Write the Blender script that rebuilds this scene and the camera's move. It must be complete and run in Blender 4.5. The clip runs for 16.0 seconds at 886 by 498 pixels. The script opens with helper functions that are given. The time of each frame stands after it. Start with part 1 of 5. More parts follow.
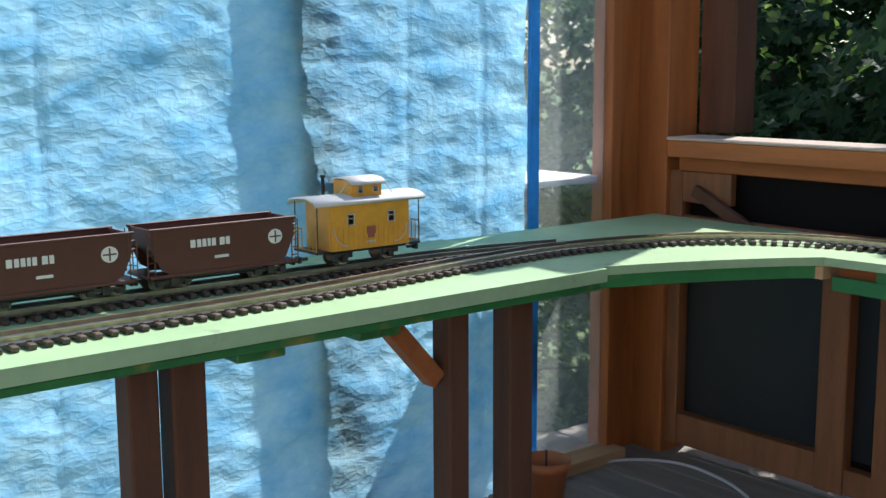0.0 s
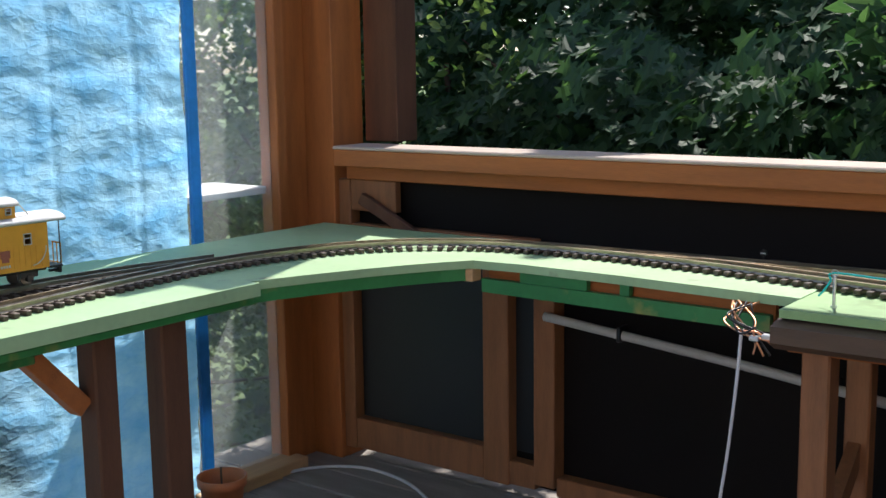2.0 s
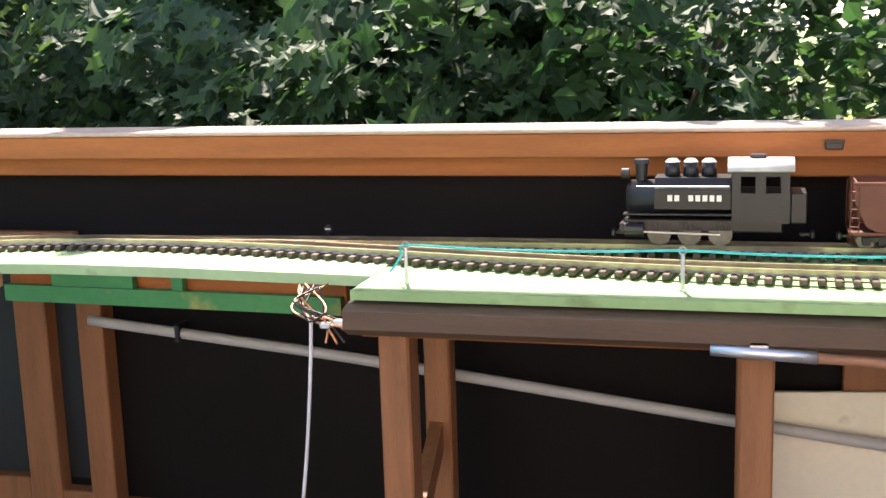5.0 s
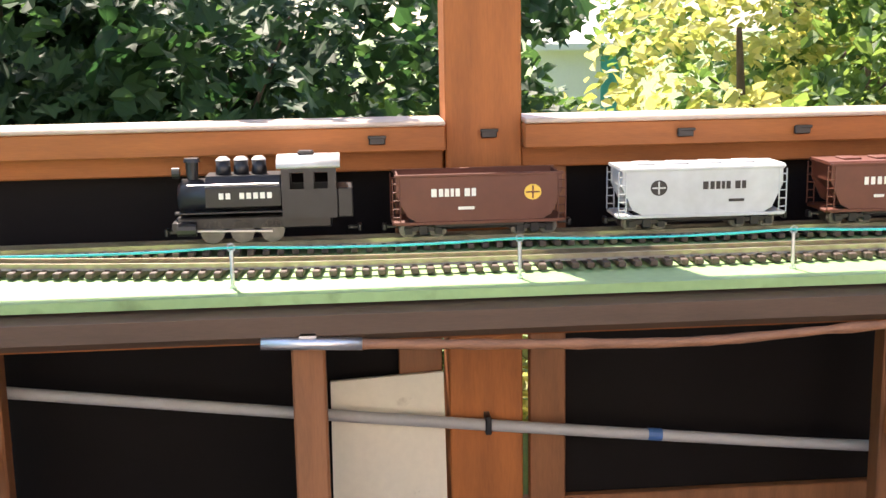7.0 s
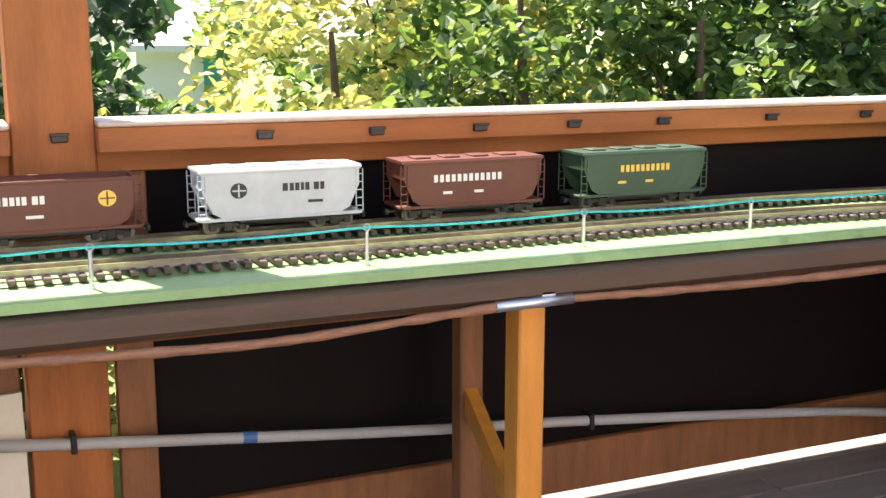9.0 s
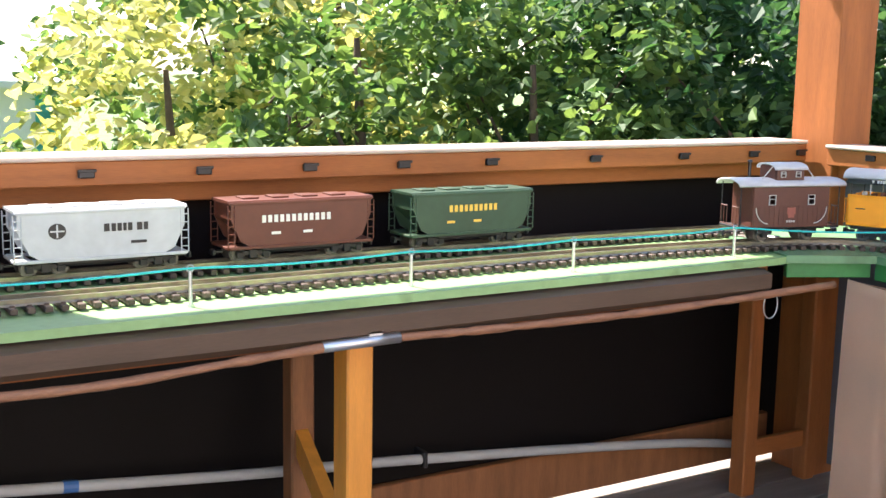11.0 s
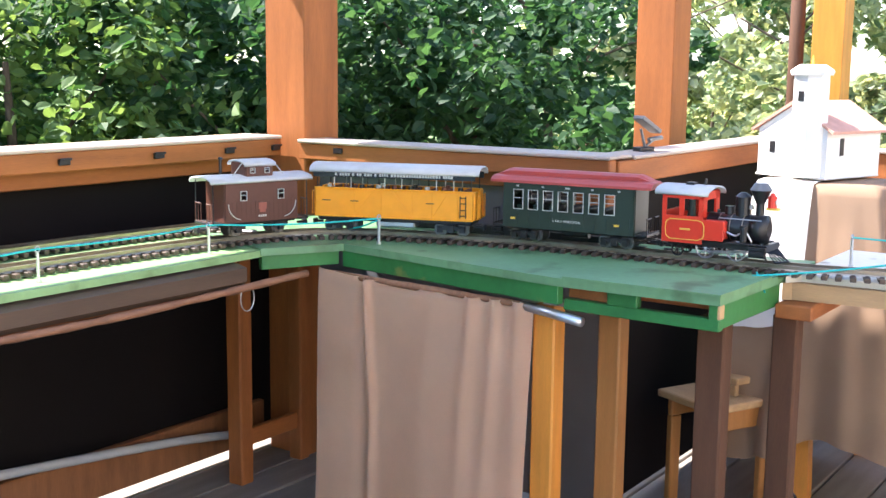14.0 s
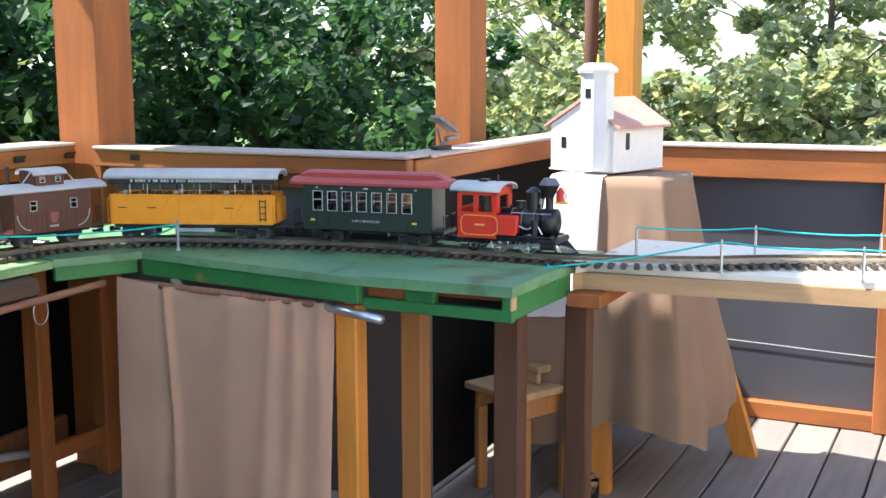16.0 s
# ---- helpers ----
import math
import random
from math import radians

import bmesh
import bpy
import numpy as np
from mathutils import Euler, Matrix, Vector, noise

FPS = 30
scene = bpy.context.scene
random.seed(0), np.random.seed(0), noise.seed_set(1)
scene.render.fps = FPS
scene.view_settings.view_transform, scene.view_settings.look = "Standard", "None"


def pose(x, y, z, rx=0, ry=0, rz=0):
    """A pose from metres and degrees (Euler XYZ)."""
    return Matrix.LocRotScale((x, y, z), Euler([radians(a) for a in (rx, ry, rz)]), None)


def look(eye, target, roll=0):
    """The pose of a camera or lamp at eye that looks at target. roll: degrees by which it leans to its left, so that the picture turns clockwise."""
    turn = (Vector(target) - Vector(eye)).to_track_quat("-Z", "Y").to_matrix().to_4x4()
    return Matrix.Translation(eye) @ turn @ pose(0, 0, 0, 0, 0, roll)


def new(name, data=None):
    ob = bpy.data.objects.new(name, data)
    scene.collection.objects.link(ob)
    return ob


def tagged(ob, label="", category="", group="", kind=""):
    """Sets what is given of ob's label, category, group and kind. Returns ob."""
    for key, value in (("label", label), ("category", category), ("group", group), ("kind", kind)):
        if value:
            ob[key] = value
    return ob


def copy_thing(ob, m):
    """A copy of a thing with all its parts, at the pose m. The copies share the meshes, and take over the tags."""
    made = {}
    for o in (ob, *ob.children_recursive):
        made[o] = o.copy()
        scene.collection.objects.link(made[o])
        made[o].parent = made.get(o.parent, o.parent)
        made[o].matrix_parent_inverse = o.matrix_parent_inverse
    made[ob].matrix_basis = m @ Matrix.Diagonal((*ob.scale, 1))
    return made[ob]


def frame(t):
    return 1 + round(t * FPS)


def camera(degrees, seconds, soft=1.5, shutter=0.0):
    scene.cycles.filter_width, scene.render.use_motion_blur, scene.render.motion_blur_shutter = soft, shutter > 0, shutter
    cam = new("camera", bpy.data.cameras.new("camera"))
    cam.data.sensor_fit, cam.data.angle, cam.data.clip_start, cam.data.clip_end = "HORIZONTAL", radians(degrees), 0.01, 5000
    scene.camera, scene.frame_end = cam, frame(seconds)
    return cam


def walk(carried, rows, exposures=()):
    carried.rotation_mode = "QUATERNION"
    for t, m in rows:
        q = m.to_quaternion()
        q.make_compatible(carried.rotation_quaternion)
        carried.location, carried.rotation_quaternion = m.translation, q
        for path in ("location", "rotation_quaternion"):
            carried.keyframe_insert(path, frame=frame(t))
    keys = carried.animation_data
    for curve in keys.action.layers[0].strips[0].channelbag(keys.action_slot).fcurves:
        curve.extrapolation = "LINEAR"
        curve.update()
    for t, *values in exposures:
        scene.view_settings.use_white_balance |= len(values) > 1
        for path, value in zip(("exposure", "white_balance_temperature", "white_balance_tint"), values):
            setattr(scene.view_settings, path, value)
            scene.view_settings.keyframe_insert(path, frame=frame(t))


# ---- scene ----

# the camera and its walk
cam = camera(42.2, 16.0)
PATH = [
    (0, (0.326, -0.715, 1.195), (-1.206, 0.532, 0.881), -0.3),
    (0.5, (0.352, -0.703, 1.185), (-1.134, 0.604, 0.896), -0.0),
    (1, (0.397, -0.662, 1.198), (-1.014, 0.726, 0.91), -0.0),
    (1.5, (0.432, -0.619, 1.212), (-0.847, 0.89, 0.914), -0.1),
    (2, (0.439, -0.601, 1.216), (-0.751, 0.975, 0.903), -0.8),
    (2.5, (0.451, -0.564, 1.221), (-0.67, 1.058, 0.886), -1.3),
    (3, (0.391, -0.393, 1.185), (-0.638, 1.286, 0.836), -2.1),
    (3.2, (0.309, -0.293, 1.169), (-0.658, 1.42, 0.811), -2.1),
    (5.3, (0.338, -0.32, 1.176), (-0.118, 1.592, 0.807), -2.0),
    (5.5, (0.349, -0.323, 1.18), (-0.056, 1.599, 0.802), -2.1),
    (6, (0.37, -0.312, 1.192), (0.127, 1.633, 0.793), -1.3),
    (6.5, (0.384, -0.309, 1.18), (0.327, 1.653, 0.792), -1.1),
    (7, (0.406, -0.306, 1.16), (0.567, 1.653, 0.787), -1.0),
    (7.5, (0.425, -0.304, 1.172), (0.773, 1.628, 0.787), -0.4),
    (8, (0.437, -0.304, 1.175), (0.994, 1.577, 0.788), 0.0),
    (8.5, (0.457, -0.311, 1.162), (1.18, 1.516, 0.788), 0.8),
    (8.7, (0.466, -0.314, 1.159), (1.221, 1.499, 0.783), 0.5),
    (11, (0.507, -0.34, 1.161), (1.539, 1.346, 0.858), 1.0),
    (11.5, (0.523, -0.355, 1.165), (1.658, 1.264, 0.863), 1.2),
    (12, (0.541, -0.361, 1.174), (1.826, 1.141, 0.87), 1.4),
    (12.5, (0.554, -0.369, 1.175), (1.944, 1.035, 0.867), 1.5),
    (13, (0.556, -0.388, 1.172), (2.042, 0.914, 0.863), 1.3),
    (13.5, (0.568, -0.409, 1.179), (2.11, 0.827, 0.868), 1.1),
    (14, (0.576, -0.424, 1.182), (2.199, 0.704, 0.876), 0.6),
    (14.5, (0.571, -0.432, 1.188), (2.264, 0.587, 0.882), 0.4),
    (15, (0.575, -0.444, 1.187), (2.299, 0.523, 0.883), 0.0),
    (15.5, (0.574, -0.46, 1.187), (2.322, 0.464, 0.883), -0.2),
    (16, (0.578, -0.482, 1.187), (2.357, 0.38, 0.882), -0.2),
]
EXPOSURES = [(0.0, 0.42, 6000, 11), (1.5, 0.38, 6050, 12), (3.0, 1.0, 6350, 17), (5.5, 1.78, 6950, 20), (8.5, 1.78, 6900, 20), (11.0, 1.85, 6450, 16), (13.0, 2.0, 6250, 15), (14.5, 1.88, 6150, 13), (16.0, 1.5, 6050, 11)]
walk(cam, [(t, look(eye, target, roll)) for t, eye, target, roll in PATH], EXPOSURES)

# daylight: a high sun beyond the railing and a clear sky
SUN_AWAY = Vector((-0.36, 0.933, 0.0)).normalized()
SUN_UP = radians(55)
world = bpy.data.worlds.new("sky")
scene.world = world
world.use_nodes = True
wn = world.node_tree
sky = wn.nodes.new("ShaderNodeTexSky")
sky.sky_type, sky.sun_disc = "NISHITA", False
sky.sun_elevation, sky.sun_rotation = SUN_UP, math.atan2(SUN_AWAY.x, SUN_AWAY.y)
wn.links.new(sky.outputs[0], wn.nodes["Background"].inputs[0])
wn.nodes["Background"].inputs[1].default_value = 0.15
sun = new("sun", bpy.data.lights.new("sun", "SUN"))
sun.data.energy, sun.data.angle, sun.data.color = 5.0, radians(0.6), (1.0, 0.93, 0.82)
to_sun = SUN_AWAY * math.cos(SUN_UP) + Vector((0, 0, math.sin(SUN_UP)))
sun.matrix_world = look(to_sun * 20, (0, 0, 0))


# materials
def surface(name, colour, rough=0.6, metal=0.0, scale=8.0, vary=0.25, bump=0.15, stretch=(1, 1, 1), thin=0.0, fine=60.0, pieces=0.0, dirt=None, coat=0.0):
    """A surface with broad and fine variation; thin lets light through; pieces varies from object to object."""
    m = bpy.data.materials.new(name)
    m.use_nodes = True
    t = m.node_tree
    n, link = t.nodes, t.links.new
    b = n["Principled BSDF"]
    co = n.new("ShaderNodeTexCoord")
    mp = n.new("ShaderNodeMapping")
    mp.inputs["Scale"].default_value = stretch
    link(co.outputs["Object"], mp.inputs[0])
    broad, grain = n.new("ShaderNodeTexNoise"), n.new("ShaderNodeTexNoise")
    for node, s, d in ((broad, scale, 4), (grain, fine, 3)):
        node.inputs["Scale"].default_value, node.inputs["Detail"].default_value = s, d
        link(mp.outputs[0], node.inputs["Vector"])
    mix = n.new("ShaderNodeMath")
    mix.operation = "MULTIPLY_ADD"
    link(grain.outputs[0], mix.inputs[0])
    mix.inputs[1].default_value = 0.45
    link(broad.outputs[0], mix.inputs[2])
    ramp = n.new("ShaderNodeMapRange")
    ramp.inputs[1].default_value, ramp.inputs[2].default_value = 0.4, 1.05
    ramp.inputs[3].default_value, ramp.inputs[4].default_value = 1 - vary, 1 + vary
    link(mix.outputs[0], ramp.inputs[0])
    value = ramp.outputs[0]
    if pieces:
        info, add = n.new("ShaderNodeObjectInfo"), n.new("ShaderNodeMath")
        add.operation = "MULTIPLY_ADD"
        link(info.outputs["Random"], add.inputs[0])
        add.inputs[1].default_value = pieces
        link(value, add.inputs[2])
        value = add.outputs[0]
    tint = n.new("ShaderNodeVectorMath")
    tint.operation = "SCALE"
    tint.inputs[0].default_value = colour
    link(value, tint.inputs["Scale"])
    out = tint.outputs[0]
    if dirt:
        spots, edge, blend = n.new("ShaderNodeTexNoise"), n.new("ShaderNodeMapRange"), n.new("ShaderNodeMix")
        spots.inputs["Scale"].default_value, spots.inputs["Detail"].default_value = dirt[1], 6
        link(co.outputs["Object"], spots.inputs["Vector"])
        edge.inputs[1].default_value, edge.inputs[2].default_value = dirt[2], dirt[2] + 0.12
        link(spots.outputs[0], edge.inputs[0])
        blend.data_type = "RGBA"
        link(edge.outputs[0], blend.inputs["Factor"])
        link(out, blend.inputs["A"])
        blend.inputs["B"].default_value = (*dirt[0], 1)
        out = blend.outputs["Result"]
    link(out, b.inputs["Base Color"])
    b.inputs["Roughness"].default_value, b.inputs["Metallic"].default_value = rough, metal
    if coat:
        b.inputs["Coat Weight"].default_value = coat
    if bump:
        bn = n.new("ShaderNodeBump")
        bn.inputs["Strength"].default_value, bn.inputs["Distance"].default_value = bump, 0.004
        link(mix.outputs[0], bn.inputs["Height"])
        link(bn.outputs[0], b.inputs["Normal"])
    if thin:
        tr, ms = n.new("ShaderNodeBsdfTranslucent"), n.new("ShaderNodeMixShader")
        link(out, tr.inputs[0])
        ms.inputs[0].default_value = thin
        link(b.outputs[0], ms.inputs[1])
        link(tr.outputs[0], ms.inputs[2])
        link(ms.outputs[0], n["Material Output"].inputs[0])
    return m


def glass_like(name, colour, rough, ior=1.3):
    m = surface(name, colour, rough, bump=0.0, vary=0.05)
    b = m.node_tree.nodes["Principled BSDF"]
    b.inputs["Transmission Weight"].default_value, b.inputs["IOR"].default_value = 1.0, ior
    return m


STAIN = surface("brown_stained_wood", (0.34, 0.108, 0.024), 0.66, scale=3, vary=0.3, stretch=(1, 9, 9), bump=0.2, fine=40)
STAIN_UP = surface("brown_stained_post_wood", (0.34, 0.108, 0.024), 0.66, scale=3, vary=0.3, stretch=(9, 9, 1), bump=0.2, fine=40)
STAIN_Y = surface("brown_stained_rail_wood", (0.34, 0.108, 0.024), 0.66, scale=3, vary=0.3, stretch=(9, 1, 9), bump=0.2, fine=40)
DARKSTAIN = surface("dark_stained_wood", (0.10, 0.042, 0.02), 0.8, scale=4, vary=0.3, stretch=(7, 7, 1), bump=0.2)
# AMBER is HONEY taken darker for wood that stands in shade.
AMBER = surface("shaded_varnished_wood", (0.40, 0.175, 0.05), 0.45, scale=4, vary=0.22, stretch=(10, 10, 1), bump=0.12)
HONEY = surface("varnished_leg_wood", (0.64, 0.255, 0.04), 0.4, scale=4, vary=0.22, stretch=(10, 10, 1), bump=0.12)
RAW = surface("bare_pine", (0.50, 0.31, 0.15), 0.6, scale=4, vary=0.22, stretch=(10, 1, 10), bump=0.15)
MOULD = surface("weathered_brown_moulding", (0.085, 0.05, 0.03), 0.6, scale=4, vary=0.25, stretch=(1, 8, 8), bump=0.15)
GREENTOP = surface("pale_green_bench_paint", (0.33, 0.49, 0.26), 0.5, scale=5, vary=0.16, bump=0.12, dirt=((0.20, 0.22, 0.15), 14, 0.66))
# GREENMID darkens the bench green for the train's shadow, GREENDEEP for shade and wear.
GREENMID = surface("shade_darkened_bench_green", (0.25, 0.41, 0.17), 0.5, scale=5, vary=0.2, bump=0.12, dirt=((0.15, 0.24, 0.09), 9, 0.6))
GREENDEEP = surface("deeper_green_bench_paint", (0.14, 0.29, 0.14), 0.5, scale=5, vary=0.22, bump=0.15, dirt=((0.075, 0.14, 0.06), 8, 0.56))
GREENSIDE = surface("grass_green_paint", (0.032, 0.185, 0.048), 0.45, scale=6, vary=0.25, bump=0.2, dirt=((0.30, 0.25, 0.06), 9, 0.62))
# Greys of these two panels stand in for sky reflected in the screens.
PANEL_EAST = surface("sky_sheen_east_panel", (0.13, 0.135, 0.15), 0.3, scale=3, vary=0.2, bump=0.03, fine=300)
PANEL_GREY = surface("sky_sheen_far_panel", (0.075, 0.075, 0.085), 0.33, scale=3, vary=0.2, bump=0.03, fine=300)
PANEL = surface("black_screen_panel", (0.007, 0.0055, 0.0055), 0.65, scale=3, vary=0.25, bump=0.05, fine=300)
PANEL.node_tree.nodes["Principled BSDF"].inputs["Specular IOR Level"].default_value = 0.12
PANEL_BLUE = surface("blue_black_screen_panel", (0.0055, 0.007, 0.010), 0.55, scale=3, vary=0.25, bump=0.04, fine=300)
# Browner leg wood; also darkens low railing parts that lie in shade.
LEGWOOD = surface("brown_leg_shade_wood", (0.23, 0.092, 0.035), 0.6, scale=4, vary=0.3, stretch=(9, 9, 1), bump=0.2, fine=40)
DECK = surface("weathered_deck_plank", (0.235, 0.205, 0.18), 0.7, scale=3, vary=0.28, stretch=(1, 8, 8), bump=0.3, pieces=0.25)
PVC = surface("grey_plastic_conduit", (0.40, 0.40, 0.40), 0.45, scale=6, vary=0.12, bump=0.02)
BLACK = surface("black_plastic", (0.014, 0.014, 0.016), 0.35, scale=20, vary=0.3, bump=0.05)
TIE = surface("brown_plastic_tie", (0.062, 0.042, 0.03), 0.55, scale=30, vary=0.4, bump=0.25, pieces=0.6)
RAIL = surface("brass_rail", (0.42, 0.36, 0.28), 0.38, 0.9, scale=12, vary=0.35, bump=0.08)
STEEL = surface("galvanised_steel", (0.62, 0.63, 0.65), 0.32, 0.9, scale=20, vary=0.15, bump=0.05)
COPPER = surface("copper_wire", (0.75, 0.36, 0.2), 0.35, 0.9, vary=0.15)
TEAL = surface("teal_twine", (0.02, 0.50, 0.49), 0.6, scale=40, vary=0.25, bump=0.3, fine=400)
STICK = surface("brown_wooden_stick", (0.27, 0.125, 0.065), 0.6, scale=9, vary=0.35, stretch=(2, 9, 9), bump=0.4)
CABLE = surface("pale_grey_cable", (0.58, 0.58, 0.60), 0.45, vary=0.1, bump=0.0)
CLOTH = surface("beige_cotton_cloth", (0.86, 0.59, 0.41), 0.9, scale=5, vary=0.10, bump=0.25, fine=500, thin=0.15)
CLOTH_BROWN = surface("brown_beige_cloth", (0.31, 0.20, 0.13), 0.9, scale=5, vary=0.12, bump=0.25, fine=500, thin=0.08)
CLOTH_WHITE = surface("white_cotton_cloth", (0.85, 0.80, 0.76), 0.9, scale=5, vary=0.06, bump=0.25, fine=500, thin=0.1)
TERRA = surface("orange_plastic_pot", (0.62, 0.19, 0.07), 0.5, scale=7, vary=0.12, bump=0.05)
WHITEWOOD = surface("stained_white_board", (0.78, 0.73, 0.60), 0.6, scale=3, vary=0.10, bump=0.1, dirt=((0.33, 0.27, 0.19), 13, 0.64))
# Cap wood paled to stand in for sun blowing out the rail tops.
CAPWOOD = surface("sunlit_pale_rail_cap", (0.50, 0.40, 0.33), 0.45, scale=4, vary=0.2, bump=0.15)
WHEEL = surface("dark_wheel_metal", (0.16, 0.15, 0.14), 0.4, 0.8, scale=40, vary=0.3)
BARK = surface("bark", (0.11, 0.08, 0.055), 0.9, scale=12, vary=0.5, bump=0.8, stretch=(4, 4, 1))
# Lawn green, lightened so gaps between the shrubs look sunlit.
EARTH = surface("lawn_ground_cover", (0.13, 0.19, 0.06), 0.95, scale=2, vary=0.5, bump=0.6)
SHEDWALL = surface("white_wall_render", (0.86, 0.85, 0.82), 0.6, scale=3, vary=0.06, bump=0.05)
SIDING = surface("unseen_pale_siding", (0.68, 0.61, 0.52), 0.7, scale=3, vary=0.15, bump=0.1)


def leaf_surface(name, dark, light):
    m = surface(name, dark, 0.6, thin=0.45, bump=0.0)
    t = m.node_tree
    geo, ramp = t.nodes.new("ShaderNodeNewGeometry"), t.nodes.new("ShaderNodeMix")
    ramp.data_type = "RGBA"
    ramp.inputs["A"].default_value, ramp.inputs["B"].default_value = (*dark, 1), (*light, 1)
    t.links.new(geo.outputs["Random Per Island"], ramp.inputs["Factor"])
    t.links.new(ramp.outputs["Result"], t.nodes["Principled BSDF"].inputs["Base Color"])
    tr = [n for n in t.nodes if n.type == "BSDF_TRANSLUCENT"][0]
    brighter = t.nodes.new("ShaderNodeMix")
    brighter.data_type = "RGBA"
    brighter.inputs["A"].default_value, brighter.inputs["B"].default_value = (dark[0] * 1.5, dark[1] * 1.6, dark[2], 1), (light[0] * 1.9, light[1] * 1.6, light[2], 1)
    t.links.new(geo.outputs["Random Per Island"], brighter.inputs["Factor"])
    t.links.new(brighter.outputs["Result"], tr.inputs[0])
    return m


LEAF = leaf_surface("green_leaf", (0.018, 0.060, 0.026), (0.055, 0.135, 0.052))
# Yellow-green paled so these leaves look brightly sunlit.
LEAF_LIGHT = leaf_surface("sun_paled_leaf", (0.24, 0.28, 0.08), (0.56, 0.57, 0.27))
# Light grey-green leaves, paled further to look sunlit.
LEAF_FAR = leaf_surface("far_paled_leaf", (0.10, 0.16, 0.08), (0.46, 0.51, 0.35))
# A brighter copy of LEAF for foliage that catches more light.
LEAF_MID = leaf_surface("light_lifted_leaf", (0.045, 0.11, 0.034), (0.17, 0.28, 0.09))


def tarp_surface():
    m = bpy.data.materials.new("blue_tarpaulin")
    m.use_nodes = True
    t = m.node_tree
    n, link = t.nodes, t.links.new
    b = n["Principled BSDF"]
    co = n.new("ShaderNodeTexCoord")
    mp = n.new("ShaderNodeMapping")
    mp.inputs["Scale"].default_value = (1, 1.5, 2.3)
    link(co.outputs["Object"], mp.inputs[0])
    fold, crease = n.new("ShaderNodeTexNoise"), n.new("ShaderNodeTexNoise")
    fold.inputs["Scale"].default_value, fold.inputs["Detail"].default_value, fold.inputs["Distortion"].default_value = 5.0, 6, 0.2
    crease.inputs["Scale"].default_value, crease.inputs["Detail"].default_value, crease.inputs["Distortion"].default_value = 9.0, 5, 0.1
    link(mp.outputs[0], fold.inputs["Vector"])
    mc = n.new("ShaderNodeMapping")
    mc.inputs["Scale"].default_value = (1, 2.2, 1.2)
    mc.inputs["Rotation"].default_value = (0.4, 0, 0)
    link(co.outputs["Object"], mc.inputs[0])
    link(mc.outputs[0], crease.inputs["Vector"])
    off, size, cr = n.new("ShaderNodeMath"), n.new("ShaderNodeMath"), n.new("ShaderNodeMapRange")
    off.operation, size.operation = "SUBTRACT", "ABSOLUTE"
    off.inputs[1].default_value = 0.5
    link(crease.outputs[0], off.inputs[0])
    link(off.outputs[0], size.inputs[0])
    cr.inputs[2].default_value = 0.04
    link(size.outputs[0], cr.inputs[0])
    add = n.new("ShaderNodeMath")
    add.operation = "MULTIPLY_ADD"
    link(cr.outputs[0], add.inputs[0])
    add.inputs[1].default_value = 0.012
    link(fold.outputs[0], add.inputs[2])
    ribs, thinner, both = n.new("ShaderNodeTexNoise"), n.new("ShaderNodeMapping"), n.new("ShaderNodeMath")
    thinner.inputs["Scale"].default_value = (1, 16, 0.8)
    ribs.inputs["Scale"].default_value, ribs.inputs["Detail"].default_value = 3.0, 6
    link(co.outputs["Object"], thinner.inputs[0])
    link(thinner.outputs[0], ribs.inputs["Vector"])
    both.operation = "MULTIPLY_ADD"
    link(ribs.outputs[0], both.inputs[0])
    both.inputs[1].default_value = 0.07
    link(add.outputs[0], both.inputs[2])
    add = both
    for size_of, amount in ((9.0, 0.07), (21.0, 0.06), (46.0, 0.04)):
        warp, cell, more = n.new("ShaderNodeMapping"), n.new("ShaderNodeTexVoronoi"), n.new("ShaderNodeMath")
        warp.inputs["Scale"].default_value, warp.inputs["Rotation"].default_value = (0.6, 0.75, 1.35), (0.5, 0, 0)
        link(co.outputs["Object"], warp.inputs[0])
        cell.feature = "DISTANCE_TO_EDGE"
        cell.inputs["Scale"].default_value, cell.inputs["Randomness"].default_value = size_of, 1.0
        link(warp.outputs[0], cell.inputs["Vector"])
        ridge = n.new("ShaderNodeMapRange")
        ridge.inputs[2].default_value = 0.22
        link(cell.outputs["Distance"], ridge.inputs[0])
        more.operation = "MULTIPLY_ADD"
        link(ridge.outputs[0], more.inputs[0])
        more.inputs[1].default_value = amount
        link(add.outputs[0], more.inputs[2])
        add = more
    # Fold height tints the blue, putting crinkle highlights and shade into the colour.
    ramp = n.new("ShaderNodeValToRGB")
    ramp.color_ramp.elements[0].position, ramp.color_ramp.elements[1].position = 0.42, 0.95
    ramp.color_ramp.elements[0].color, ramp.color_ramp.elements[1].color = (0.22, 0.55, 0.86, 1), (0.54, 0.84, 0.98, 1)
    link(add.outputs[0], ramp.inputs[0])
    link(ramp.outputs[0], b.inputs["Base Color"])
    b.inputs["Roughness"].default_value = 0.35
    bn = n.new("ShaderNodeBump")
    bn.inputs["Strength"].default_value, bn.inputs["Distance"].default_value = 0.9, 0.012
    link(add.outputs[0], bn.inputs["Height"])
    link(bn.outputs[0], b.inputs["Normal"])
    tr, ms = n.new("ShaderNodeBsdfTranslucent"), n.new("ShaderNodeMixShader")
    link(ramp.outputs[0], tr.inputs[0])
    link(bn.outputs[0], tr.inputs["Normal"])
    ms.inputs[0].default_value = 0.88
    link(b.outputs[0], ms.inputs[1])
    link(tr.outputs[0], ms.inputs[2])
    link(ms.outputs[0], n["Material Output"].inputs[0])
    return m


